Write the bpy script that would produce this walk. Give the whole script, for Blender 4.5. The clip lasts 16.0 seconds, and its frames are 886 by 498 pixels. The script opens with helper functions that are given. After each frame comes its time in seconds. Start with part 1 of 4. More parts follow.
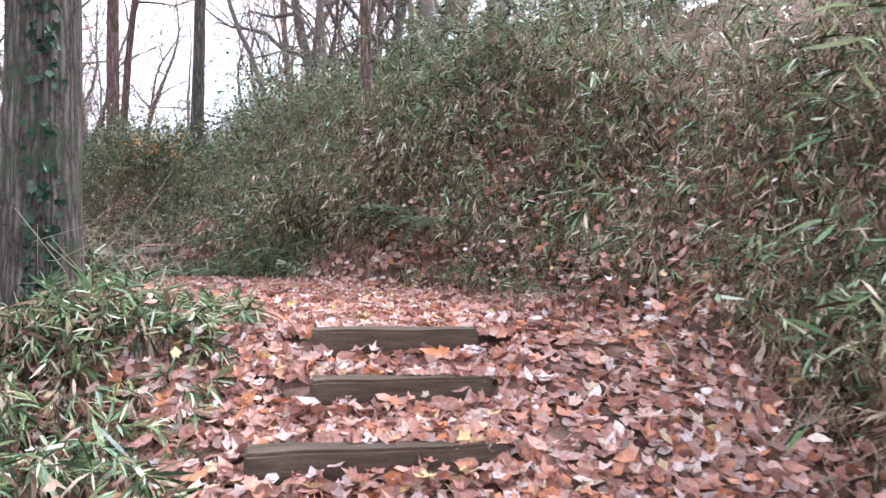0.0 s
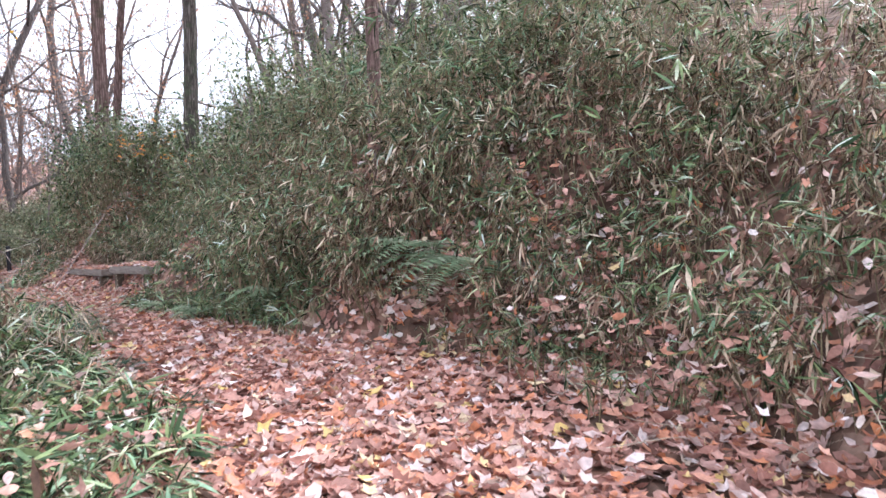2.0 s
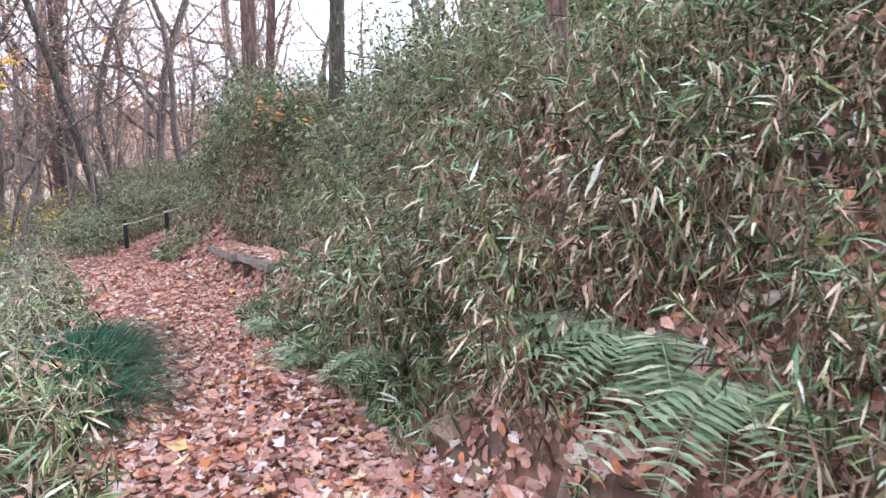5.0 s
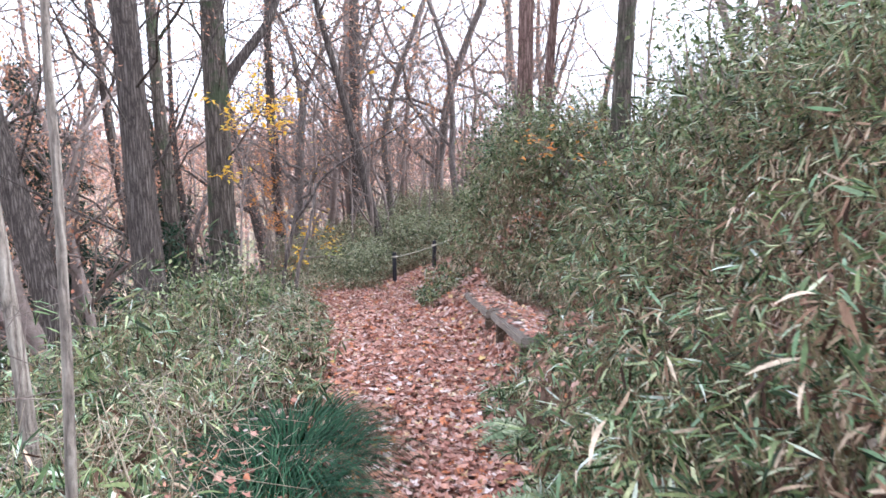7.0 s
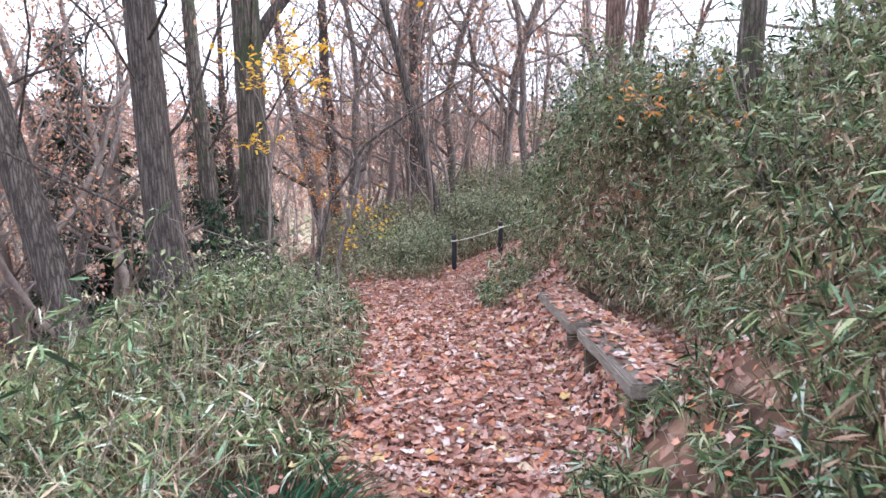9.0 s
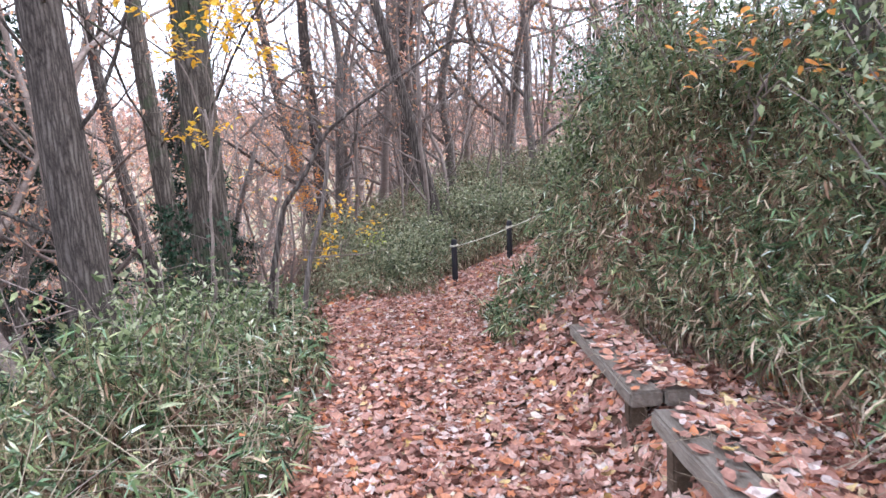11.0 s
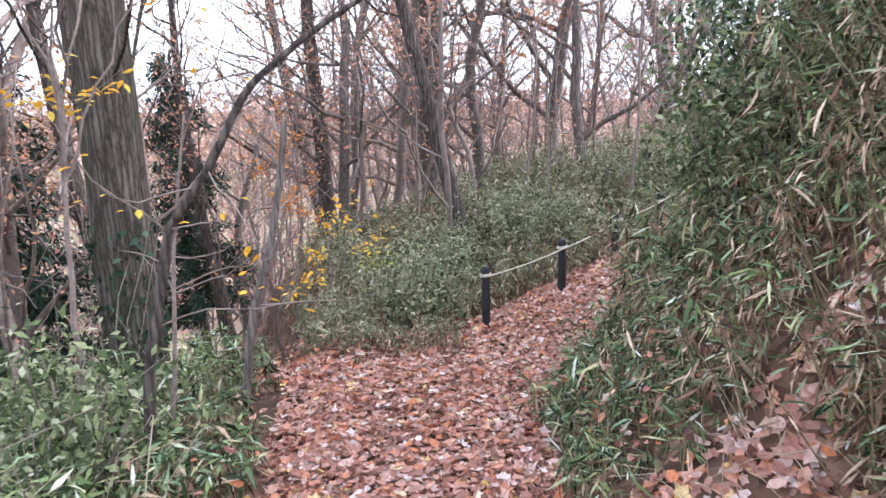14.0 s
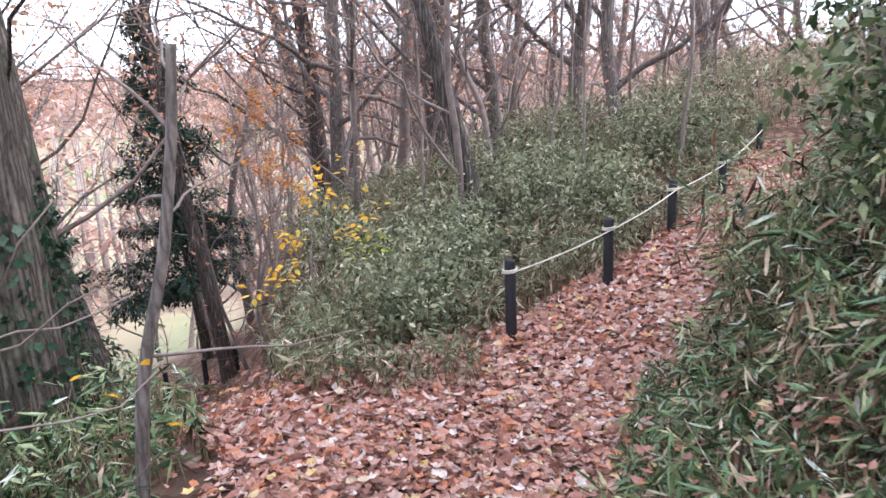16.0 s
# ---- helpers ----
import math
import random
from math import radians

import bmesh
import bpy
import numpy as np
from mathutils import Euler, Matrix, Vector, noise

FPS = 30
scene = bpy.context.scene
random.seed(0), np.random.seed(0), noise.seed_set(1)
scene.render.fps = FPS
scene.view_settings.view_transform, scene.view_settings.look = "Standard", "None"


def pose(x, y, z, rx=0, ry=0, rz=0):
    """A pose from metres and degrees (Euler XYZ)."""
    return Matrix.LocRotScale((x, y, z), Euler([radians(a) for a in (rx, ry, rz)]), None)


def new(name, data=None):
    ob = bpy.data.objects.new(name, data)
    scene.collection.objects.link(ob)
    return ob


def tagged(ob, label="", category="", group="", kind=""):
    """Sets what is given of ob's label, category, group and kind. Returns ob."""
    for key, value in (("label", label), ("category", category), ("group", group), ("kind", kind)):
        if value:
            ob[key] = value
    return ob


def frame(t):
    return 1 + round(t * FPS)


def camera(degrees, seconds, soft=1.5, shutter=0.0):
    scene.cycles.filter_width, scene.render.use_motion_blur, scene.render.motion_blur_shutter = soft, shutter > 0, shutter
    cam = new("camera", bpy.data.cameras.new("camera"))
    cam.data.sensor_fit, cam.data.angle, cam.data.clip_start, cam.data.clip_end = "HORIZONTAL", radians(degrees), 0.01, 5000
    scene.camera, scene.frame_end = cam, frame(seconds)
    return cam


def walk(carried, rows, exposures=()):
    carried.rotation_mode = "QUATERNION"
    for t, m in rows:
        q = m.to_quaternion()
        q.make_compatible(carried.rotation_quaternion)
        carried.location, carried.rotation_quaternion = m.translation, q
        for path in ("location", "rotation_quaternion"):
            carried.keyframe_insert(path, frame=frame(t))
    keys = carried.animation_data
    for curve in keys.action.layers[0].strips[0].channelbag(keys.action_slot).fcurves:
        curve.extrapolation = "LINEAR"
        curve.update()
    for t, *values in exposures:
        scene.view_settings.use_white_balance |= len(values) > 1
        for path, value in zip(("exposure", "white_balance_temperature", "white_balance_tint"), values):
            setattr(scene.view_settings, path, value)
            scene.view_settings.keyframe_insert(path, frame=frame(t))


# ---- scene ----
EXPO = 2.58
cam = camera(65.6, 16.0, soft=1.5, shutter=0.25)
# seconds, eye, yaw, pitch, roll
ROUTE = [
    (0, 5.372, 3.169, 2.571, 13.38, -3.88, 1.48),
    (0.5, 5.229, 3.509, 2.663, 15.22, -4.49, 0.58),
    (1, 5.151, 3.844, 2.761, 14.43, -4.69, 1.13),
    (1.5, 5.044, 4.147, 2.857, 17.33, -6.21, 0.31),
    (2, 4.957, 4.481, 2.933, 14.89, -5.89, 0.06),
    (2.5, 4.880, 4.816, 3.032, 17.78, -7.15, -0.23),
    (3, 4.741, 5.149, 3.097, 16.39, -8.30, -0.30),
    (3.5, 4.635, 5.479, 3.179, 19.13, -7.61, -0.12),
    (3.7, 4.575, 5.614, 3.225, 21.30, -8.56, -1.26),
    (5.8, 3.912, 6.862, 3.293, 35.14, -10.13, 2.20),
    (6, 3.847, 7.007, 3.315, 39.04, -9.15, 1.41),
    (6.5, 3.588, 7.302, 3.413, 47.65, -9.67, -0.81),
    (7, 3.237, 7.534, 3.390, 51.09, -8.50, -0.17),
    (7.5, 2.864, 7.853, 3.305, 56.50, -8.49, -0.97),
    (8, 2.499, 8.157, 3.238, 61.05, -9.61, -1.86),
    (8.5, 2.163, 8.405, 3.242, 57.44, -10.23, 0.27),
    (11, 0.221, 9.818, 3.090, 57.08, -11.17, -2.41),
    (11.5, -0.146, 10.050, 3.052, 59.98, -10.34, -2.87),
    (12, -0.522, 10.317, 3.055, 61.62, -10.96, -2.83),
    (12.5, -0.920, 10.568, 3.009, 59.49, -7.82, -1.00),
    (13, -1.332, 10.837, 2.932, 60.72, -8.42, -1.87),
    (13.5, -1.748, 11.068, 2.873, 60.59, -9.86, -1.21),
    (14, -2.165, 11.323, 2.825, 59.00, -11.03, -1.69),
    (14.5, -2.554, 11.606, 2.791, 60.29, -12.19, -2.61),
    (15, -2.935, 11.799, 2.743, 59.25, -12.33, -0.77),
    (15.5, -3.282, 12.015, 2.714, 58.59, -13.44, -1.62),
    (16, -3.650, 12.245, 2.685, 60.11, -14.36, -2.82),
]
walk(cam, [(t, pose(x, y, z, 0, 0, yaw) @ pose(0, 0, 0, 90 + pitch) @ pose(0, 0, 0, 0, 0, roll)) for t, x, y, z, yaw, pitch, roll in ROUTE],
     exposures=[(0.0, EXPO - .34, 5600, 11), (2.0, EXPO - .32, 5600, 11), (3.0, EXPO - .26, 5600, 11), (3.5, EXPO, 5600, 11), (6.3, EXPO, 5600, 11), (8.0, EXPO - .12, 5600, 11), (13.0, EXPO - .02, 5600, 11), (16.0, EXPO + .0, 5600, 11)])

# ---- light: a bright overcast sky and a wide, weak sun ----
world = bpy.data.worlds.new("overcast")
scene.world = world
world.use_nodes = True
wn, wl = world.node_tree.nodes, world.node_tree.links
wn.clear()
sky = wn.new("ShaderNodeTexSky")
sky.sky_type, sky.sun_disc = "NISHITA", False
sky.sun_elevation, sky.sun_rotation = radians(38), radians(40)
sky.air_density, sky.dust_density = 1.0, 3.0
soft_sky = wn.new("ShaderNodeHueSaturation")
soft_sky.inputs["Saturation"].default_value = 0.14
cloud = wn.new("ShaderNodeMixRGB")
cloud.inputs[0].default_value = 0.55
cloud.inputs[2].default_value = (9.0, 9.0, 9.3, 1)
back = wn.new("ShaderNodeBackground")
back.inputs["Strength"].default_value = 0.082
wo = wn.new("ShaderNodeOutputWorld")
wl.new(sky.outputs[0], soft_sky.inputs["Color"])
wl.new(soft_sky.outputs[0], cloud.inputs[1])
wl.new(cloud.outputs[0], back.inputs[0])
wl.new(back.outputs[0], wo.inputs[0])
sun_data = bpy.data.lights.new("sun", "SUN")
sun_data.energy, sun_data.angle, sun_data.color = 1.5, radians(12), (1.0, 0.95, 0.88)
sun = new("sun", sun_data)
sun.matrix_world = pose(0, 0, 30, 52, 0, -40 + 180)

# ---- materials ----
def nodes_of(name):
    m = bpy.data.materials.new(name)
    m.use_nodes = True
    n, l = m.node_tree.nodes, m.node_tree.links
    n.clear()
    out = n.new("ShaderNodeOutputMaterial")
    b = n.new("ShaderNodeBsdfPrincipled")
    l.new(b.outputs[0], out.inputs[0])
    return m, n, l, b, out


def ramp(n, stops):
    r = n.new("ShaderNodeValToRGB")
    e = r.color_ramp.elements
    while len(e) < len(stops):
        e.new(0.5)
    for k, (p, c) in enumerate(stops):
        e[k].position, e[k].color = p, (*c, 1)
    return r


def noise_tex(n, l, scale, detail=4, rough=0.6, stretch=None):
    t = n.new("ShaderNodeTexNoise")
    t.inputs["Scale"].default_value, t.inputs["Detail"].default_value, t.inputs["Roughness"].default_value = scale, detail, rough
    c = n.new("ShaderNodeTexCoord")
    if stretch:
        m = n.new("ShaderNodeMapping")
        m.inputs["Scale"].default_value = stretch
        l.new(c.outputs["Object"], m.inputs[0])
        l.new(m.outputs[0], t.inputs["Vector"])
    else:
        l.new(c.outputs["Object"], t.inputs["Vector"])
    return t


def leaf_material(name, stops, rough=0.55, through_light=0.3, source="island", gloss=0.12):
    """Leaves whose colour varies from leaf to leaf, with fine mottling, and which let some light through."""
    m, n, l, b, out = nodes_of(name)
    if source == "island":
        g = n.new("ShaderNodeNewGeometry").outputs["Random Per Island"]
    else:
        g = n.new("ShaderNodeObjectInfo").outputs["Random"]
    r = ramp(n, stops)
    l.new(g, r.inputs[0])
    t = noise_tex(n, l, 45, 3)
    mr = n.new("ShaderNodeMapRange")
    mr.inputs[1].default_value, mr.inputs[2].default_value, mr.inputs[3].default_value, mr.inputs[4].default_value = 0.3, 0.7, 0.72, 1.22
    l.new(t.outputs[0], mr.inputs[0])
    mul = n.new("ShaderNodeMixRGB")
    mul.blend_type, mul.inputs[0].default_value = "MULTIPLY", 1
    l.new(r.outputs[0], mul.inputs[1])
    l.new(mr.outputs[0], mul.inputs[2])
    l.new(mul.outputs[0], b.inputs["Base Color"])
    b.inputs["Roughness"].default_value = rough
    b.inputs["Specular IOR Level"].default_value = gloss
    tr = n.new("ShaderNodeBsdfTranslucent")
    l.new(mul.outputs[0], tr.inputs[0])
    mix = n.new("ShaderNodeMixShader")
    mix.inputs[0].default_value = through_light
    l.new(b.outputs[0], mix.inputs[1])
    l.new(tr.outputs[0], mix.inputs[2])
    l.new(mix.outputs[0], out.inputs[0])
    return m


def surface(name, stops, scale, rough=0.9, bump=0.4, fine=60, stretch=None, dist=0.02):
    """A solid surface: two scales of colour variation and relief."""
    m, n, l, b, out = nodes_of(name)
    a = noise_tex(n, l, scale, 6, 0.65, stretch)
    f = noise_tex(n, l, fine, 4, 0.6, stretch)
    add = n.new("ShaderNodeMath")
    add.operation = "MULTIPLY_ADD"
    add.inputs[1].default_value = 0.45
    l.new(f.outputs[0], add.inputs[0])
    sc = n.new("ShaderNodeMath")
    sc.operation, sc.inputs[1].default_value = "MULTIPLY", 0.6
    l.new(a.outputs[0], sc.inputs[0])
    l.new(sc.outputs[0], add.inputs[2])
    r = ramp(n, stops)
    l.new(add.outputs[0], r.inputs[0])
    l.new(r.outputs[0], b.inputs["Base Color"])
    b.inputs["Roughness"].default_value = rough
    b.inputs["Specular IOR Level"].default_value = 0.25
    bp = n.new("ShaderNodeBump")
    bp.inputs["Strength"].default_value, bp.inputs["Distance"].default_value = bump, dist
    l.new(add.outputs[0], bp.inputs["Height"])
    l.new(bp.outputs[0], b.inputs["Normal"])
    return m


def bark_material(name, dark, mid, light, moss=None):
    """Furrowed bark: upright ridges broken into plates, with paler lichen and, on some, green moss."""
    m, n, l, b, out = nodes_of(name)
    c = n.new("ShaderNodeTexCoord")
    mp = n.new("ShaderNodeMapping")
    mp.inputs["Scale"].default_value = (26, 26, 2.2)
    l.new(c.outputs["Object"], mp.inputs[0])
    warp = noise_tex(n, l, 5, 4)
    mixv = n.new("ShaderNodeMixRGB")
    mixv.blend_type, mixv.inputs[0].default_value = "ADD", 0.9
    l.new(mp.outputs[0], mixv.inputs[1])
    l.new(warp.outputs[1], mixv.inputs[2])
    v = n.new("ShaderNodeTexVoronoi")
    v.feature = "DISTANCE_TO_EDGE"
    l.new(mixv.outputs[0], v.inputs["Vector"])
    v.inputs["Scale"].default_value = 1.0
    fine = noise_tex(n, l, 70, 5, 0.7, (1, 1, 0.35))
    add = n.new("ShaderNodeMath")
    add.operation, add.inputs[1].default_value = "MULTIPLY_ADD", 0.5
    l.new(fine.outputs[0], add.inputs[0])
    l.new(v.outputs[0], add.inputs[2])
    r = ramp(n, [(0.2, dark), (0.42, mid), (0.72, light)])
    l.new(add.outputs[0], r.inputs[0])
    col = r.outputs[0]
    if moss:
        big = noise_tex(n, l, 2.2, 5, 0.7)
        mr = ramp(n, [(0.5, (0, 0, 0)), (0.62, (0.75, 0.75, 0.75))])
        l.new(big.outputs[0], mr.inputs[0])
        mx = n.new("ShaderNodeMixRGB")
        l.new(mr.outputs[0], mx.inputs[0])
        l.new(col, mx.inputs[1])
        mx.inputs[2].default_value = (*moss, 1)
        col = mx.outputs[0]
    l.new(col, b.inputs["Base Color"])
    b.inputs["Roughness"].default_value = 0.92
    b.inputs["Specular IOR Level"].default_value = 0.2
    bp = n.new("ShaderNodeBump")
    bp.inputs["Strength"].default_value, bp.inputs["Distance"].default_value = 0.9, 0.03
    l.new(add.outputs[0], bp.inputs["Height"])
    l.new(bp.outputs[0], b.inputs["Normal"])
    return m


def ground_material():
    """Soil under a mat of old leaves; on the valley floor pale dry grass."""
    m, n, l, b, out = nodes_of("forest_floor")
    c = n.new("ShaderNodeTexCoord")
    v = n.new("ShaderNodeTexVoronoi")
    v.inputs["Scale"].default_value = 15
    l.new(c.outputs["Object"], v.inputs["Vector"])
    flakes = ramp(n, [(0.0, (0.05, 0.03, 0.022)), (0.3, (0.16, 0.085, 0.06)), (0.55, (0.27, 0.15, 0.105)), (0.8, (0.4, 0.25, 0.19)), (1.0, (0.5, 0.38, 0.31))])
    l.new(v.outputs["Color"], flakes.inputs[0])
    a = noise_tex(n, l, 2.5, 6, 0.65)
    bare = ramp(n, [(0.42, (0.15, 0.15, 0.15)), (0.6, (0.85, 0.85, 0.85))])
    l.new(a.outputs[0], bare.inputs[0])
    soil = n.new("ShaderNodeMixRGB")
    l.new(bare.outputs[0], soil.inputs[0])
    soil.inputs[1].default_value = (0.06, 0.038, 0.028, 1)
    l.new(flakes.outputs[0], soil.inputs[2])
    big = noise_tex(n, l, 0.06, 4, 0.6)
    field = ramp(n, [(0.4, (0.23, 0.17, 0.125)), (0.55, (0.25, 0.21, 0.14)), (0.66, (0.17, 0.2, 0.1))])
    l.new(big.outputs[0], field.inputs[0])
    xyz = n.new("ShaderNodeSeparateXYZ")
    l.new(c.outputs["Object"], xyz.inputs[0])
    low = n.new("ShaderNodeMapRange")
    low.inputs[1].default_value, low.inputs[2].default_value, low.inputs[3].default_value, low.inputs[4].default_value = -6.0, -8.5, 0.0, 1.0
    l.new(xyz.outputs[2], low.inputs[0])
    mix = n.new("ShaderNodeMixRGB")
    l.new(low.outputs[0], mix.inputs[0])
    l.new(soil.outputs[0], mix.inputs[1])
    l.new(field.outputs[0], mix.inputs[2])
    l.new(mix.outputs[0], b.inputs["Base Color"])
    b.inputs["Roughness"].default_value = 0.95
    b.inputs["Specular IOR Level"].default_value = 0.2
    bp = n.new("ShaderNodeBump")
    bp.inputs["Strength"].default_value, bp.inputs["Distance"].default_value = 0.6, 0.02
    l.new(v.outputs["Distance"], bp.inputs["Height"])
    l.new(bp.outputs[0], b.inputs["Normal"])
    return m


M_SOIL = ground_material()
LITTER = [(0.0, (0.11, 0.047, 0.036)), (0.12, (0.54, 0.295, 0.24)), (0.24, (0.3, 0.13, 0.098)), (0.4, (0.6, 0.35, 0.285)), (0.52, (0.56, 0.21, 0.095)),
          (0.66, (0.69, 0.48, 0.425)), (0.78, (0.33, 0.15, 0.108)), (0.93, (0.78, 0.665, 0.64)), (1.0, (0.63, 0.44, 0.155))]
M_LITTER = leaf_material("fallen_leaf", LITTER, 0.5, 0.12)
M_LITTER_ONE = leaf_material("fallen_leaf_single", LITTER, 0.5, 0.12, "object")
# near-black and bluish-white ends paint in gap shade and sky sheen
M_SASA = leaf_material("bamboo_grass_leaf", [(0.0, (0.01, 0.019, 0.008)), (0.22, (0.036, 0.06, 0.024)), (0.42, (0.105, 0.15, 0.064)), (0.58, (0.24, 0.275, 0.12)), (0.72, (0.15, 0.24, 0.12)),
                       (0.84, (0.24, 0.34, 0.22)), (0.93, (0.48, 0.48, 0.26)), (1.0, (0.62, 0.68, 0.63))], 0.36, 0.16)
M_HEDGE = leaf_material("thicket_leaf", [(0.0, (0.05, 0.065, 0.035)), (0.3, (0.13, 0.15, 0.085)), (0.55, (0.24, 0.25, 0.15)), (0.8, (0.3, 0.32, 0.2)), (0.93, (0.45, 0.42, 0.27)), (1.0, (0.56, 0.56, 0.46))], 0.4, 0.25)
M_GLOSSY = leaf_material("camellia_leaf", [(0.0, (0.02, 0.038, 0.018)), (0.5, (0.055, 0.095, 0.045)), (0.85, (0.13, 0.19, 0.1)), (1.0, (0.3, 0.36, 0.28))], 0.3, 0.12)
# darkest stops deepened to paint shade between the dry blades
M_DRY = leaf_material("dry_bamboo_leaf", [(0.0, (0.03, 0.017, 0.012)), (0.32, (0.1, 0.055, 0.036)), (0.58, (0.27, 0.165, 0.11)), (0.8, (0.52, 0.39, 0.28)), (1.0, (0.7, 0.57, 0.44))], 0.55, 0.08)
M_STRAW = surface("dry_straw", [(0.35, (0.2, 0.15, 0.105)), (0.65, (0.48, 0.4, 0.31))], 12, 0.6, 0.2)
M_CULM = surface("bamboo_culm", [(0.35, (0.1, 0.08, 0.045)), (0.6, (0.3, 0.25, 0.15))], 6, 0.6, 0.2)
M_SEDGE = leaf_material("sedge_blade", [(0.0, (0.01, 0.035, 0.018)), (0.6, (0.024, 0.075, 0.036)), (1.0, (0.075, 0.16, 0.085))], 0.4, 0.3)
M_FERN = leaf_material("fern_frond", [(0.0, (0.16, 0.24, 0.13)), (0.6, (0.34, 0.4, 0.25)), (1.0, (0.62, 0.62, 0.47))], 0.5, 0.3)
M_BARK = bark_material("oak_bark", (0.028, 0.022, 0.021), (0.1, 0.082, 0.075), (0.19, 0.165, 0.15))
M_BARK_MOSS = bark_material("mossy_bark", (0.028, 0.022, 0.019), (0.11, 0.09, 0.078), (0.21, 0.18, 0.16), (0.05, 0.07, 0.035))
# grey bark, lightened to paint haze over the woodland trunks
M_BARK_FAR = bark_material("greyish_bark", (0.09, 0.075, 0.07), (0.19, 0.16, 0.15), (0.3, 0.265, 0.25))
M_BARK_RED = bark_material("reddish_bark", (0.06, 0.035, 0.032), (0.19, 0.12, 0.105), (0.3, 0.21, 0.19), (0.055, 0.05, 0.03))
M_BARK_PALE = bark_material("pale_bark", (0.12, 0.1, 0.09), (0.27, 0.23, 0.2), (0.42, 0.38, 0.34))
M_TWIG = surface("twig_bark", [(0.35, (0.11, 0.085, 0.078)), (0.65, (0.28, 0.225, 0.205))], 8, 0.9, 0.3)
M_RUST = leaf_material("rust_leaf", [(0.0, (0.4, 0.18, 0.12)), (0.4, (0.55, 0.29, 0.2)), (0.75, (0.62, 0.36, 0.2)), (1.0, (0.66, 0.47, 0.4))], 0.55, 0.45)
M_YELLOW = leaf_material("yellow_leaf", [(0.0, (0.7, 0.36, 0.03)), (0.6, (0.82, 0.5, 0.05)), (1.0, (0.8, 0.62, 0.12))], 0.5, 0.5)
M_LIME = leaf_material("lime_leaf", [(0.0, (0.3, 0.42, 0.06)), (1.0, (0.62, 0.62, 0.1))], 0.5, 0.5)
M_ORANGE = leaf_material("orange_leaf", [(0.0, (0.6, 0.2, 0.05)), (1.0, (0.75, 0.38, 0.1))], 0.5, 0.5)
M_IVY = leaf_material("ivy_leaf", [(0.0, (0.015, 0.035, 0.02)), (0.7, (0.04, 0.075, 0.045)), (1.0, (0.1, 0.14, 0.1))], 0.35, 0.2)
M_BUSH = leaf_material("evergreen_leaf", [(0.0, (0.03, 0.045, 0.02)), (0.45, (0.12, 0.155, 0.07)), (0.8, (0.28, 0.31, 0.16)), (1.0, (0.45, 0.47, 0.34))], 0.4, 0.25)
M_NEEDLE = leaf_material("conifer_needle", [(0.0, (0.012, 0.028, 0.02)), (1.0, (0.05, 0.075, 0.05))], 0.5, 0.2)
# distance haze is mixed into this paler, pinkish leaf colour
M_FARWOOD = leaf_material("hazed_far_wood", [(0.0, (0.22, 0.14, 0.125)), (0.4, (0.35, 0.22, 0.19)), (0.75, (0.44, 0.27, 0.21)), (0.9, (0.5, 0.36, 0.31)), (1.0, (0.22, 0.22, 0.16))], 0.8, 0.3)
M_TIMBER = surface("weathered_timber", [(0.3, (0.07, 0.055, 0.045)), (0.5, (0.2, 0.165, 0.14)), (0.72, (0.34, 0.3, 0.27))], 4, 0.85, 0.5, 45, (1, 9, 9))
# darker timber tone for the step risers and bench legs
M_TIMBER_DARK = surface("dark_timber", [(0.3, (0.03, 0.021, 0.015)), (0.55, (0.1, 0.07, 0.05)), (0.75, (0.2, 0.15, 0.115))], 4, 0.8, 0.5, 45, (1, 9, 9))
M_POST = surface("black_stake", [(0.35, (0.012, 0.012, 0.016)), (0.6, (0.03, 0.028, 0.034)), (0.8, (0.07, 0.065, 0.07))], 9, 0.6, 0.3, 70)
M_ROPE = surface("pale_rope", [(0.35, (0.42, 0.39, 0.32)), (0.65, (0.66, 0.62, 0.54))], 30, 0.8, 0.5, 160)


# ---- geometry helpers ----
rng = np.random.default_rng(7)


class Acc:
    """Collects triangles of many small pieces for one mesh."""

    def __init__(self):
        self.v, self.f, self.m, self.n = [], [], [], 0

    def add(self, v, f, mat=0):
        v, f = np.asarray(v, float).reshape(-1, 3), np.asarray(f, int).reshape(-1, 3)
        self.v.append(v)
        self.f.append(f + self.n)
        self.m.append(np.full(len(f), mat))
        self.n += len(v)

    def mesh(self, name, mats, smooth=False):
        me = bpy.data.meshes.new(name)
        v, f, m = np.concatenate(self.v), np.concatenate(self.f), np.concatenate(self.m)
        me.vertices.add(len(v))
        me.vertices.foreach_set("co", v.ravel().astype(np.float32))
        me.loops.add(len(f) * 3)
        me.loops.foreach_set("vertex_index", f.ravel().astype(np.int32))
        me.polygons.add(len(f))
        me.polygons.foreach_set("loop_start", (np.arange(len(f)) * 3).astype(np.int32))
        me.polygons.foreach_set("material_index", m.astype(np.int32))
        if smooth:
            me.polygons.foreach_set("use_smooth", np.ones(len(f), bool))
        for x in mats:
            me.materials.append(x)
        me.update(calc_edges=True)
        return me


def part(name, data, parent, label=""):
    ob = new(name, data)
    ob.parent = parent
    return tagged(ob, label) if label else ob


def unit(a):
    return a / np.maximum(np.linalg.norm(a, axis=-1, keepdims=True), 1e-9)


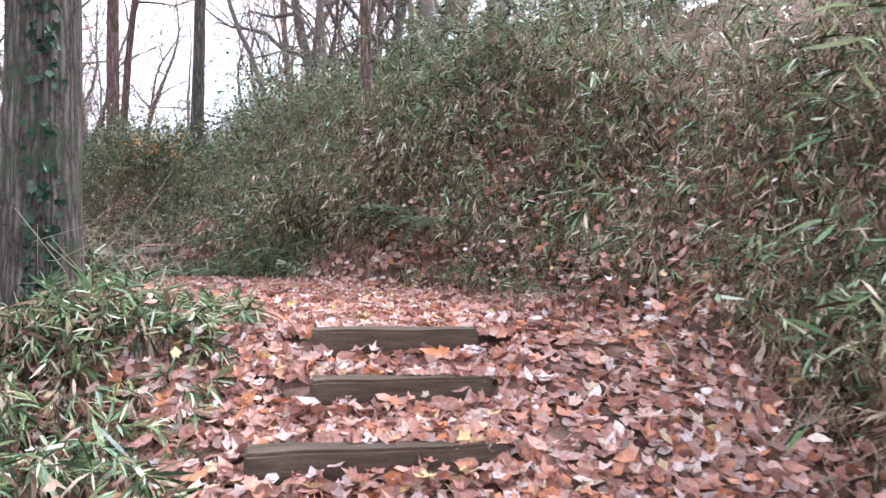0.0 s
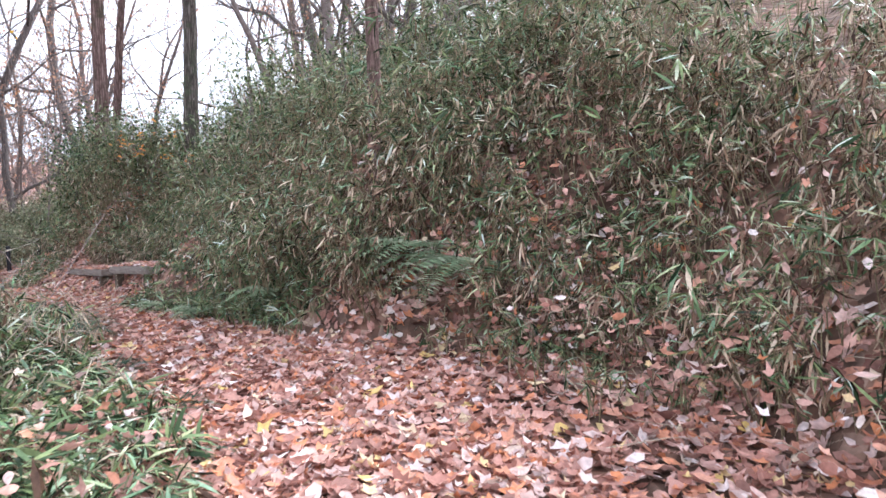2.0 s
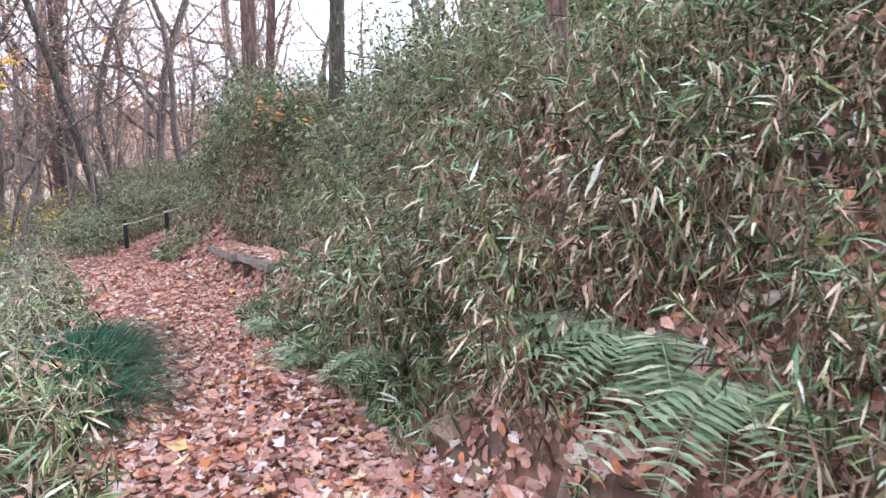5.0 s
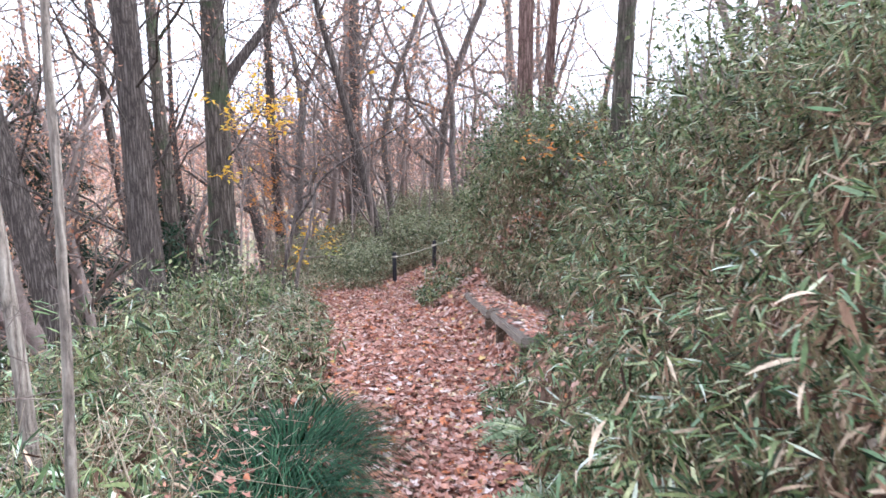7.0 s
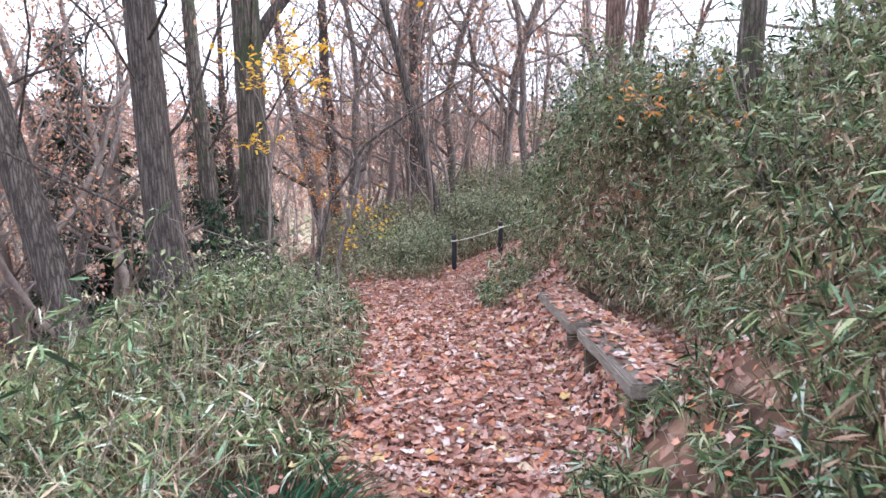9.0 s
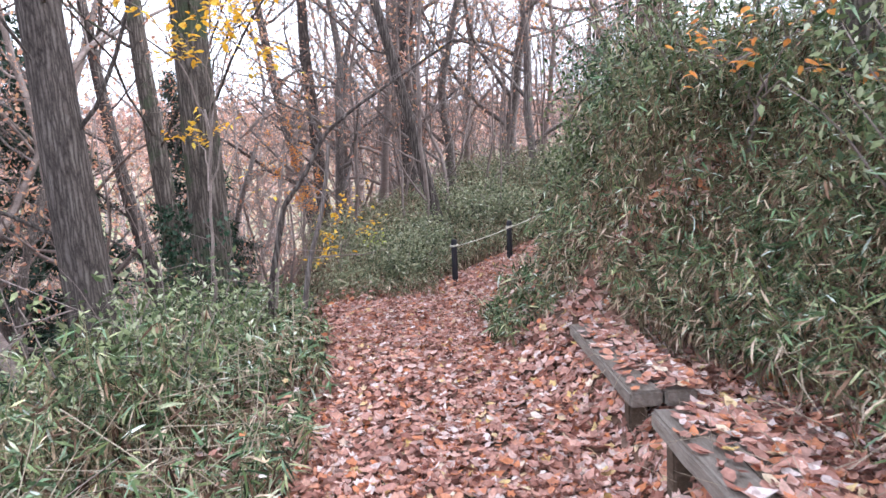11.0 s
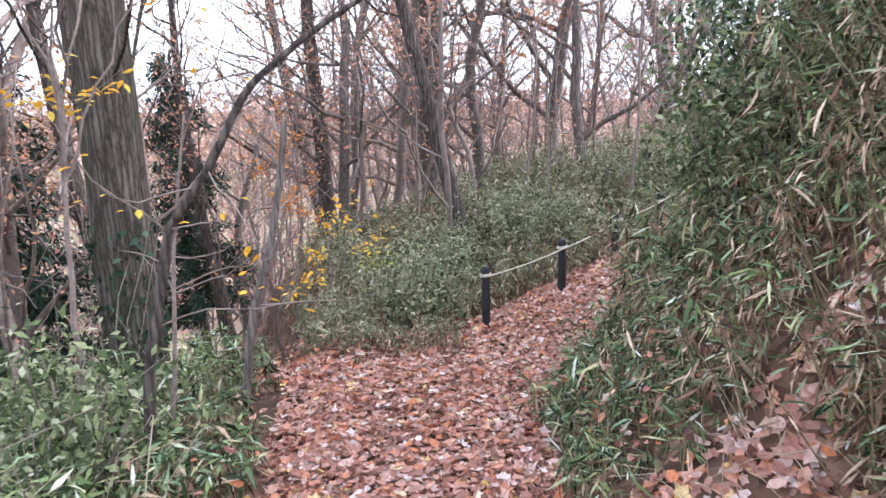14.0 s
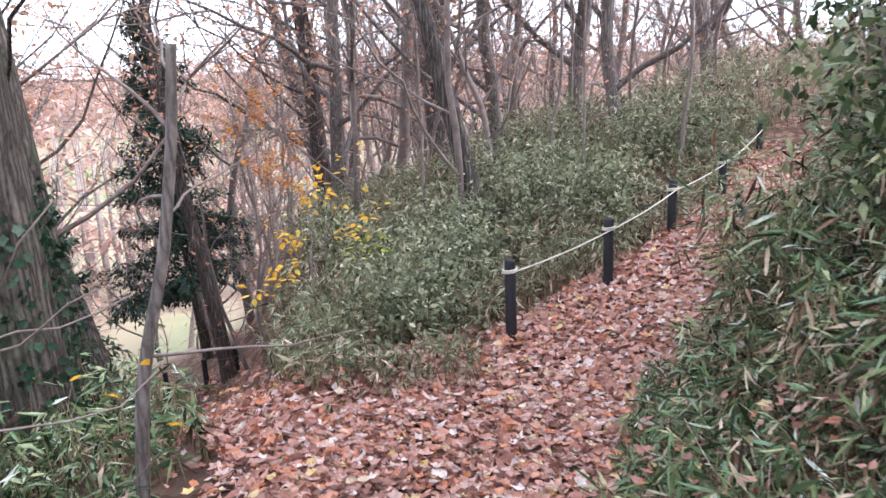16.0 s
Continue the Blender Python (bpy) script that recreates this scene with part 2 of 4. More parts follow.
def place_many(acc, tv, tf, pos, along, up, size, mat=0):
    """Puts a template piece (along +x, face +z) at many places."""
    a = unit(along)
    s = unit(np.cross(up, a))
    u = np.cross(a, s)
    size = np.asarray(size, float)
    if size.ndim == 1:
        size = np.stack([size] * 3, 1)
    k = tv[None] * size[:, None, :]
    w = pos[:, None] + k[..., :1] * a[:, None] + k[..., 1:2] * s[:, None] + k[..., 2:] * u[:, None]
    f = tf[None] + (np.arange(len(pos)) * len(tv))[:, None, None]
    acc.add(w, f, mat)


# blade of bamboo grass: long, pointed, folded along the midrib and drooping
BLADE_V = np.array([(0, 0, 0), (.25, .075, .03), (.25, 0, .015), (.25, -.075, .03), (.62, .07, -.05), (.62, 0, -.075), (.62, -.07, -.05), (1, 0, -.25)])
BLADE_F = np.array([(0, 2, 1), (0, 3, 2), (1, 2, 5), (1, 5, 4), (2, 3, 6), (2, 6, 5), (4, 5, 7), (5, 6, 7)])
SLIM_V = np.array([(0, 0, 0), (.35, .06, .02), (.35, -.06, .02), (.72, .048, -.08), (.72, -.048, -.08), (1, 0, -.26)])
SLIM_F = np.array([(0, 2, 1), (1, 2, 4), (1, 4, 3), (3, 4, 5)])
DIAM_V = np.array([(0, 0, 0), (.4, .085, .02), (.4, -.085, .02), (1, 0, -.2)])
DIAM_F = np.array([(0, 2, 1), (1, 2, 3)])


def outline_leaf(radii, curl):
    """A leaf as a fan from the midrib, with a lobed or plain outline and curled edges."""
    n = len(radii)
    v = [(0.45, 0, 0)]
    for k, r in enumerate(radii):
        a = 2 * math.pi * k / n
        x, y = 0.45 + r * 0.55 * math.cos(a), r * 0.4 * math.sin(a)
        v.append((x, y, curl * (y * y * 3 + (x - 0.45) ** 2)))
    return np.array(v), np.array([(0, 1 + k, 1 + (k + 1) % n) for k in range(n)])


LEAVES = [outline_leaf([1.2, .66, .8, .95, .8, .66], .55), outline_leaf([1.15, .7, 1.02, .64, .86, .5, .86, .64, 1.02, .7], .4),
          outline_leaf([1.15, .7, .75, .8, .8, .75, .7], -.5), outline_leaf([1.2, .5, .85, .5, .8, .5, .85, .5], .8)]


def tube(acc, pts, radii, sides=6, mat=0, rough=0.0, seed=0, cap=True):
    pts, radii = np.asarray(pts, float), np.asarray(radii, float)
    t = unit(np.gradient(pts, axis=0))
    ref = np.array([1.0, 0.13, 0]) if abs(t[0][2]) > .7 else np.array([0, 0.1, 1.0])
    s = unit(np.cross(t, ref))
    u = np.cross(t, s)
    a = np.arange(sides) * 2 * math.pi / sides
    r = np.repeat(radii[:, None], sides, 1)
    if rough:
        g = np.random.default_rng(seed)
        ridge = g.normal(0, 1, (1, sides)) * .6 + np.cumsum(g.normal(0, .35, r.shape), 0) * .5
        r = r * (1 + rough * np.clip(ridge, -2, 2))
    v = pts[:, None] + (np.cos(a)[None, :, None] * s[:, None] + np.sin(a)[None, :, None] * u[:, None]) * r[..., None]
    n = len(pts)
    i, j = np.meshgrid(np.arange(n - 1), np.arange(sides), indexing="ij")
    p, q = i * sides + j, i * sides + (j + 1) % sides
    f = np.concatenate([np.stack([p, q, q + sides], -1).reshape(-1, 3), np.stack([p, q + sides, p + sides], -1).reshape(-1, 3)])
    v = v.reshape(-1, 3)
    if cap:
        v = np.concatenate([v, pts[-1:]])
        e = (n - 1) * sides
        f = np.concatenate([f, [(e + k, e + (k + 1) % sides, n * sides) for k in range(sides)]])
    acc.add(v, f, mat)


# ---- lie of the land ----
LINE = np.array([(7.2, -4.0, -0.9), (6.3, 0.2, 0.35), (5.75, 2.0, 0.8), (5.37, 3.17, 1.12), (4.9, 4.7, 1.42), (4.62, 5.55, 1.5), (4.42, 6.35, 1.92), (4.05, 7.0, 1.9),
                 (3.3, 7.7, 1.86), (2.5, 8.25, 1.8), (1.6, 8.9, 1.73), (0.2, 9.85, 1.58), (-1.0, 10.65, 1.42), (-2.4, 11.5, 1.31), (-4.1, 12.4, 1.2), (-5.7, 13.35, .98),
                 (-6.85, 14.75, .73), (-7.1, 16.1, .92), (-7.3, 17.3, 1.12), (-7.75, 18.6, 1.25), (-8.6, 20.6, 1.6), (-9.8, 23.0, 2.0), (-11.5, 27, 2.3), (-14, 34, 2.0)])
seg = np.linalg.norm(np.diff(LINE[:, :2], axis=0), axis=1)
S_AT = np.concatenate([[0], np.cumsum(seg)])
S_FINE = np.arange(0, S_AT[-1], 0.1)
CL = np.stack([np.interp(S_FINE, S_AT, LINE[:, k]) for k in range(3)], 1)
kern = np.hanning(9)
kern /= kern.sum()
for k in range(2):
    CL[:, k] = np.convolve(np.pad(CL[:, k], 4, mode="edge"), kern, "valid")
S_STEP = S_AT[6]      # top step
RISERS = [(S_STEP, 1.93), (S_STEP - .3, 1.77), (S_STEP - .74, 1.62), (S_STEP - 1.45, 1.47), (S_STEP - 2.1, 1.34)]
TAN = unit(np.gradient(CL[:, :2], axis=0))
SLOPE = np.gradient(CL[:, 2], .1)
RIGHT = np.stack([TAN[:, 1], -TAN[:, 0]], 1)
S_BENCH0, S_BENCH1 = S_AT[12] - 0.4, S_AT[14] + 0.3
S_FORK = S_AT[15]


S_DENSE = np.arange(0, S_FINE[-1], 0.02)
DENSE = np.stack([np.interp(S_DENSE, S_FINE, CL[:, k]) for k in range(3)], 1)
SIDE = np.stack([np.interp(S_DENSE, S_FINE, RIGHT[:, k]) for k in range(2)], 1)


def along_path(x, y):
    """Distance along the path, distance to its right and the path's height, for many places."""
    x, y = np.asarray(x, float).ravel(), np.asarray(y, float).ravel()
    s, d, z = np.empty(len(x)), np.empty(len(x)), np.empty(len(x))
    near_by = np.arange(-9, 10)
    for k in range(0, len(x), 20000):
        px, py = x[k:k + 20000], y[k:k + 20000]
        coarse = ((px[:, None] - CL[None, :, 0]) ** 2 + (py[:, None] - CL[None, :, 1]) ** 2).argmin(1)
        cand = np.clip(coarse[:, None] * 5 + near_by, 0, len(DENSE) - 1)
        best = ((px[:, None] - DENSE[cand, 0]) ** 2 + (py[:, None] - DENSE[cand, 1]) ** 2).argmin(1)
        i = cand[np.arange(len(px)), best]
        dx, dy = px - DENSE[i, 0], py - DENSE[i, 1]
        s[k:k + 20000], z[k:k + 20000] = S_DENSE[i], DENSE[i, 2]
        d[k:k + 20000] = np.sign(dx * SIDE[i, 0] + dy * SIDE[i, 1]) * np.hypot(dx, dy)
    return s, d, z


def smooth01(v):
    v = np.clip(v, 0, 1)
    return v * v * (3 - 2 * v)


def rolling(x, y):
    return .5 * np.sin(x * .9 + 1.3 * np.sin(y * .5)) * np.sin(y * .8 + x * .3) + .3 * np.sin(x * 2.3 + y * 1.7) + .2 * np.sin(y * 3.1 - x * 1.9)


def foot(s):
    """How far to the right of the path's middle the bank begins."""
    return .62 + .1 * np.sin(s * 1.7) + .75 * smooth01((S_AT[9] - .3 - s) / 1.6) + .4 * smooth01((S_AT[6] + .6 - s) / 1.2) + .12 * smooth01((s - S_AT[14]) / 1.5)


def land(x, y):
    shape = np.shape(x)
    x, y = np.asarray(x, float).ravel(), np.asarray(y, float).ravel()
    s, d, z = along_path(x, y)
    for (sa, za), (sb, zb) in zip(RISERS[1:], RISERS):
        tread = (s >= sa) & (s < sb)
        flat = za + (s - sa) / (sb - sa) * .03
        z = np.where(tread, z + (flat - z) * (1 - smooth01((np.abs(d) - .42) / .25)), z)
    r = rolling(x, y)
    # bank to the right; behind the benches a shelf first
    bench = smooth01((s - S_BENCH0) / .7) * smooth01((S_BENCH1 - s) / .7)
    w = foot(s)
    e = np.maximum(d - w, 0)
    shelf = bench * (np.clip(.42 - .075 * (s - S_AT[12]), .2, .42) - .05) * smooth01((e - .1) / .4)
    e2 = np.maximum(e - bench * 1.15, 0)
    up = np.where(e2 < 1.5, e2 * .95, 1.425 + (e2 - 1.5) * .42)
    up = np.where(e2 > 9, 1.425 + 7.5 * .42 + (e2 - 9) * .05, up)
    gentle = smooth01((s - S_AT[13]) / 1.5)
    up = up * (1 - .5 * gentle * (1 - smooth01((e2 - .2) / 1.1))) * smooth01(e2 / .35 + .2)
    # left: a low verge, then falling ground
    wl_ = .72 + .12 * np.sin(s * 1.3 + 1)
    q = np.maximum(-d - wl_, 0)
    fall = -.1 * np.minimum(q, .8) - .43 * np.maximum(q - .8, 0)
    fork = smooth01((s - S_FORK + 1.4) / .6)
    lane = 1 - smooth01((y - 13.2 - np.maximum(-9 - x, 0) * .25) / 1.3)
    fork = fork * (1 - lane)
    fall = fall + fork * (.27 * np.clip(q - .8, 0, 5)) - .75 * lane * smooth01((-8 - x) / 3.5)
    h = z + shelf + up + fall + .06 * r * smooth01((np.abs(d) - .5) / 1.5) + .012 * r
    floor_z = -12.5 + .6 * np.sin(x * .05) + np.clip(np.hypot(x + 10, y - 10) - 120, 0, 180) * .11 - np.maximum(np.hypot(x + 10, y - 10) - 330, 0) * .06
    return np.maximum(h, np.minimum(floor_z, 12)).reshape(shape)


def grow(a, b, step, far, ratio):
    c = list(np.arange(a, b + step / 2, step))
    k = step
    while c[-1] < far:
        k *= ratio
        c.append(c[-1] + k)
    k = step
    while c[0] > -far:
        k *= ratio
        c.insert(0, c[0] - k)
    return np.array(c)


gx, gy = grow(-13, 9, .13, 1500, 1.18), grow(0, 22, .13, 1500, 1.18)
GX, GY = np.meshgrid(gx, gy, indexing="ij")
GZ = land(GX, GY)
acc = Acc()
ny = len(gy)
i, j = np.meshgrid(np.arange(len(gx) - 1), np.arange(ny - 1), indexing="ij")
a0 = i * ny + j
acc.add(np.stack([GX, GY, GZ], -1), np.concatenate([np.stack([a0, a0 + ny, a0 + ny + 1], -1).reshape(-1, 3), np.stack([a0, a0 + ny + 1, a0 + 1], -1).reshape(-1, 3)]))
ground = tagged(new("ground", acc.mesh("ground", [M_SOIL], True)), "brown forest soil of a path, bank and falling slope", "ground", kind="structure")


def spots(n, s0, s1, d0, d1, power=1.0):
    """Random places along the path between two distances to its right."""
    s = rng.uniform(s0, s1, n)
    d = d0 + (d1 - d0) * rng.random(n) ** power
    p = [np.interp(s, S_FINE, CL[:, k]) + np.interp(s, S_FINE, RIGHT[:, k]) * d for k in range(2)]
    return p[0], p[1]


# ---- timber steps ----
def rounded_box(lx, ly, lz, bevel, seed):
    bm = bmesh.new()
    bmesh.ops.create_cube(bm, size=1)
    for v in bm.verts:
        v.co = Vector((v.co.x * lx, v.co.y * ly, v.co.z * lz))
    bmesh.ops.subdivide_edges(bm, edges=[e for e in bm.edges if abs(e.verts[0].co.x - e.verts[1].co.x) > lx * .5], cuts=9)
    bmesh.ops.bevel(bm, geom=[e for e in bm.edges if len(e.link_faces) == 2 and e.calc_face_angle() > 1], offset=bevel, segments=2, affect="EDGES")
    for v in bm.verts:
        v.co += Vector((0, noise.noise(v.co * 4 + Vector((seed, 0, 0))), noise.noise(v.co * 5 + Vector((0, seed, 0))))) * .008
    return bm


def bm_mesh(name, bm, material):
    me = bpy.data.meshes.new(name)
    bm.to_mesh(me)
    bm.free()
    me.materials.append(material)
    return me


def step_log(cx, cy, cz, length, turn, seed):
    ob = new("step_riser", bm_mesh("step_riser", rounded_box(length, .11, .22, .012, seed), M_TIMBER_DARK))
    ob.matrix_world = pose(cx, cy, cz - .11, 0, 0, turn)
    tagged(ob, "squared grey-brown timber riser half buried in fallen leaves", "step", group="steps of the path")


for k, (cx, cy, cz, ln) in enumerate([(4.55, 5.67, 1.64, 1.0), (4.5, 6.1, 1.79, .8), (4.38, 6.38, 1.95, .8), (4.85, 5.0, 1.49, 1.0), (5.05, 4.35, 1.36, 1.0)]):
    step_log(cx + .02, cy - .065, cz + .01, ln, 24.5 if k < 3 else 18, k * 3.1)


# ---- benches: a plank seat on stub legs ----
def bench(ax, ay, az, bx, by, bz, seed):
    base = new("plank_bench")
    ln = math.hypot(bx - ax, by - ay)
    turn = math.degrees(math.atan2(by - ay, bx - ax))
    tilt = math.degrees(math.atan2(bz - az, ln))
    base.matrix_world = pose((ax + bx) / 2, (ay + by) / 2, (az + bz) / 2, 0, -tilt, turn)
    tagged(base, "weathered grey plank bench strewn with dead leaves", "bench", group="benches by the path")
    for k, (w, y) in enumerate([(.17, -.085), (.17, -.265)]):
        ob = part("seat_plank", bm_mesh("seat_plank", rounded_box(ln, w, .085, .012, seed + k), M_TIMBER), base)
        ob.location = (0, y, -.043)
    for x in (-ln / 2 + .14, ln / 2 - .2):
        for y in (-.07, -.27):
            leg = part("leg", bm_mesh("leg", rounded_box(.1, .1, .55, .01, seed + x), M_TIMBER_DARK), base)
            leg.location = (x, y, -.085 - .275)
    return base


bench(-0.5, 11.35, 1.88, -1.72, 12.15, 1.745, 1.0)
bench(-2.03, 12.37, 1.66, -3.41, 13.26, 1.51, 5.0)


# ---- stakes and rope ----
def stake(x, y, z, h=.44, r=.042):
    a = Acc()
    hh = np.array([-.25, 0, h * .5, h - .02, h - .004, h])
    rr = np.array([r, r, r * .98, r * .97, r * .85, r * .7])
    tube(a, np.stack([hh * 0, hh * 0, hh], 1), rr, 14, 0, .012, int(abs(x * 100)))
    ob = new("stake", a.mesh("stake", [M_POST], True))
    ob.location = (x, y, z)
    tagged(ob, "short black round stake of a rope fence", "fence post", group="stakes of the rope fence")


def rope(points, sag, loops=()):
    a = Acc()
    for p, q in zip(points, points[1:]):
        p, q = np.array(p), np.array(q)
        t = np.linspace(0, 1, 12)[:, None]
        c = p + (q - p) * t
        c[:, 2] -= sag * 4 * (t * (1 - t))[:, 0]
        tube(a, c, np.full(12, .007), 5)
    for (x, y, z) in loops:
        for k in range(2):
            w = np.linspace(0, 2 * math.pi, 15)
            tube(a, np.stack([x + .05 * np.cos(w), y + .05 * np.sin(w), z + .014 * k + .006 * np.sin(w + 1)], 1), np.full(15, .008), 5)
    return tagged(new("fence_rope", a.mesh("fence_rope", [M_ROPE], True)), "pale thin rope tied from stake to stake", "rope")


STAKES = [(-7.5, 15.0, .77, .61), (-7.67, 16.11, .96, .53), (-8.01, 17.23, 1.14, .49), (-8.41, 18.44, 1.24, .48), (-9.1, 20.0, 1.45, .46)]
for q in STAKES:
    stake(*q)
rope([(x + .045, y, z + h - .085) for x, y, z, h in STAKES], .02, [(x, y, z + h - .09) for x, y, z, h in STAKES[:4]])
LOW = [(-20.2, 13.96), (-18.3, 14.57), (-18.1, 15.21)]
LOWZ = land(np.array([q[0] for q in LOW]), np.array([q[1] for q in LOW]))
for (x, y), z in zip(LOW, LOWZ):
    stake(x, y, z, .6, .06)


# ---- trees ----
def branch_path(g, start, direction, length, n, wander, lift):
    p, d = np.array(start, float), unit(np.array(direction, float))
    out = [p.copy()]
    for _ in range(n):
        d = unit(d + g.normal(0, wander, 3) + np.array([0, 0, lift]))
        p = p + d * length / n
        out.append(p.copy())
    return np.array(out)


def build_tree(seed, height, radius, lean=(0, 0), first=.3, limbs=9, sides=10, spread=.9, twigs=True, wander=.05, rough=.05, rings=None, low_limb=1.0):
    """Trunk, limbs and twigs as one accumulator, and the twig ends where leaves sit."""
    g = np.random.default_rng(seed)
    a, ends = Acc(), []
    n = rings or 16
    tr = branch_path(g, (0, 0, -.4), (lean[0], lean[1], 1), height, n, wander * 16 / n, .02)
    u = np.linspace(0, 1, n + 1)
    rad = radius * (1 - .78 * u) * (1 + .35 * np.exp(-u * height * 2.2))
    tube(a, tr, rad, sides, 0, rough, seed)
    for k in range(limbs):
        t = first + (1 - first) * (k + g.random()) / limbs
        i = min(int(t * n), n - 1)
        p = tr[i] + (tr[i + 1] - tr[i]) * (t * n - i)
        az = g.uniform(0, 2 * math.pi)
        ln = height * g.uniform(.22, .42) * (1.15 - .6 * t) * spread
        b = branch_path(g, p, (math.cos(az), math.sin(az), g.uniform(.3, 1.1)), ln, 7, .2, .06)
        r0 = max(rad[i] * g.uniform(.3, .5) * (low_limb if t < .5 else 1), .012)
        tube(a, b, np.linspace(r0, r0 * .25, 8), 5, 0)
        for _ in range(5 if twigs else 2):
            m = g.integers(2, 8)
            d = unit(unit(b[m] - b[m - 1]) + g.normal(0, .65, 3))
            c = branch_path(g, b[m], d, ln * g.uniform(.25, .5), 4, .22, .04)
            r1 = max(r0 * .35, .006)
            tube(a, c, np.linspace(r1, .003, 5), 3, 0, cap=False)
            ends.append(c[-1])
            if twigs:
                for _ in range(4):
                    q = g.integers(1, 5)
                    d = unit(unit(c[q] - c[q - 1]) + g.normal(0, .7, 3))
                    e = branch_path(g, c[q], d, ln * g.uniform(.12, .28), 2, .25, .02)
                    tube(a, e, np.linspace(max(r1 * .45, .004), .002, 3), 3, 0, cap=False)
                    ends.append(e[-1])
                    ends.append(e[1])
    return a, np.array(ends), tr, rad


def leaf_cloud(g, ends, per, size, scatter, material, name):
    a = Acc()
    n = len(ends) * per
    p = np.repeat(ends, per, 0) + g.normal(0, scatter, (n, 3))
    place_many(a, LEAVES[0][0], LEAVES[0][1], p, g.normal(0, 1, (n, 3)) + [0, 0, -.4], g.normal(0, .6, (n, 3)) + [0, 0, 1], size * g.uniform(.6, 1.2, n))
    return a.mesh(name, [material])


def ivy_on(tr, rad, z0, z1, n, g, around=(0, 6.28), size=.07):
    a = Acc()
    t = g.uniform(0, 1, n)
    zz = z0 + (z1 - z0) * t
    x, y = np.interp(zz, tr[:, 2], tr[:, 0]), np.interp(zz, tr[:, 2], tr[:, 1])
    r = np.interp(zz, tr[:, 2], rad)
    az = g.uniform(*around, n)
    out = np.stack([np.cos(az), np.sin(az), np.zeros(n)], 1)
    p = np.stack([x, y, zz], 1) + out * (r * 1.05 + g.uniform(.0, .05, n))[:, None]
    place_many(a, LEAVES[1][0], LEAVES[1][1], p, g.normal(0, .6, (n, 3)) + [0, 0, -.8], out + g.normal(0, .35, (n, 3)), size * g.uniform(.6, 1.3, n))
    return a.mesh("ivy", [M_IVY])


def tree(x, y, seed, height, radius, bark, label, leaves=None, per=2, size=.06, scatter=.12, ivy=None, share=1.0, sink=0.0, name="tree", group="", **kw):
    a, ends, tr, rad = build_tree(seed, height, radius, **kw)
    base = new(name)
    base.location = (x, y, float(land(np.array([x]), np.array([y]))[0]) - sink)
    tagged(base, label, "tree", group)
    part("trunk", a.mesh("trunk", [bark], True), base)
    g = np.random.default_rng(seed + 50)
    if leaves and len(ends):
        ends = ends[g.random(len(ends)) < share]
        part("crown", leaf_cloud(g, ends, per, size, scatter, leaves, "crown"), base, "sparse autumn leaves")
    if ivy:
        part("ivy", ivy_on(tr, rad, ivy[0], ivy[1], ivy[2], g, *ivy[3:]), base, "dark green climbing ivy")
    return base


def limb(base, pts, r0, r1, bark, name="limb", sides=12):
    """A main limb through given places, smoothed, as a part of its tree."""
    pts = np.array(pts, float)
    t = np.linspace(0, len(pts) - 1, 8 * len(pts))
    c = np.stack([np.interp(t, np.arange(len(pts)), pts[:, k]) for k in range(3)], 1)
    kernel = np.hanning(9) / np.hanning(9).sum()
    c = np.stack([np.convolve(np.pad(c[:, k], 4, mode="edge"), kernel, "valid") for k in range(3)], 1) - np.array(base.location)
    a = Acc()
    tube(a, c, np.linspace(r0, r1, len(c)), sides, 0, .06, int(r0 * 1000))
    return part(name, a.mesh(name, [bark], True), base)


tree(1.95, 6.7, 11, 13, .235, M_BARK_MOSS, "large oak trunk with furrowed grey bark and ivy", M_RUST, 1, ivy=(0, 5.5, 480, (-1.2, -.5), .055), sides=30, rings=90, wander=.02, rough=.05, first=.42, lean=(.02, .03))
tree(-4.9, 15.8, 12, 14, .15, M_BARK_RED, "straight reddish-brown trunk rising out of the thicket", M_RUST, 1, sides=20, rings=50, wander=.02, first=.45)
tree(-6.3, 17.75, 13, 13, .11, M_BARK_RED, "slim reddish trunk behind a thicker one", M_RUST, 1, sides=12, first=.4, wander=.03)
tree(2.76, 10.43, 14, 9, .07, M_BARK_RED, "slim upright trunk growing out of the bank", None, sides=14, rings=40, first=.5, lean=(-.03, .03), wander=.015, limbs=6)
tree(-2.3, 15.0, 15, 13, .13, M_BARK_MOSS, "oak trunk standing behind the thicket", M_RUST, 1, sides=20, rings=40, first=.35)
tree(-7.4, 10.55, 16, 15, .25, M_BARK, "thick oak with deeply furrowed dark bark", M_RUST, 2, share=.6, sides=32, rings=100, wander=.015, first=.14, limbs=22, spread=.8, rough=.045, lean=(-.03, -.05), low_limb=.25)
tree(-7.9, 9.7, 17, 14, .24, M_BARK, "thick leaning oak with furrowed bark", M_RUST, 2, share=.6, sides=30, rings=90, wander=.015, lean=(-.15, -.26), first=.14, limbs=22, spread=.8, rough=.045, low_limb=.25)
forked = tree(-8.25, 11.95, 18, 15, .255, M_BARK_MOSS, "thick forked oak with furrowed bark and ivy at its foot", M_YELLOW, 1, share=.3, sides=32, rings=100, wander=.01, first=.16, limbs=20, spread=.8, ivy=(0, 1.8, 420), rough=.045, lean=(.0, .0), low_limb=.22)
limb(forked, [(-8.28, 11.95, 4.2), (-8.2, 12.3, 4.75), (-8.1, 12.9, 5.5), (-8.2, 13.5, 7.2)], .12, .05, M_BARK)
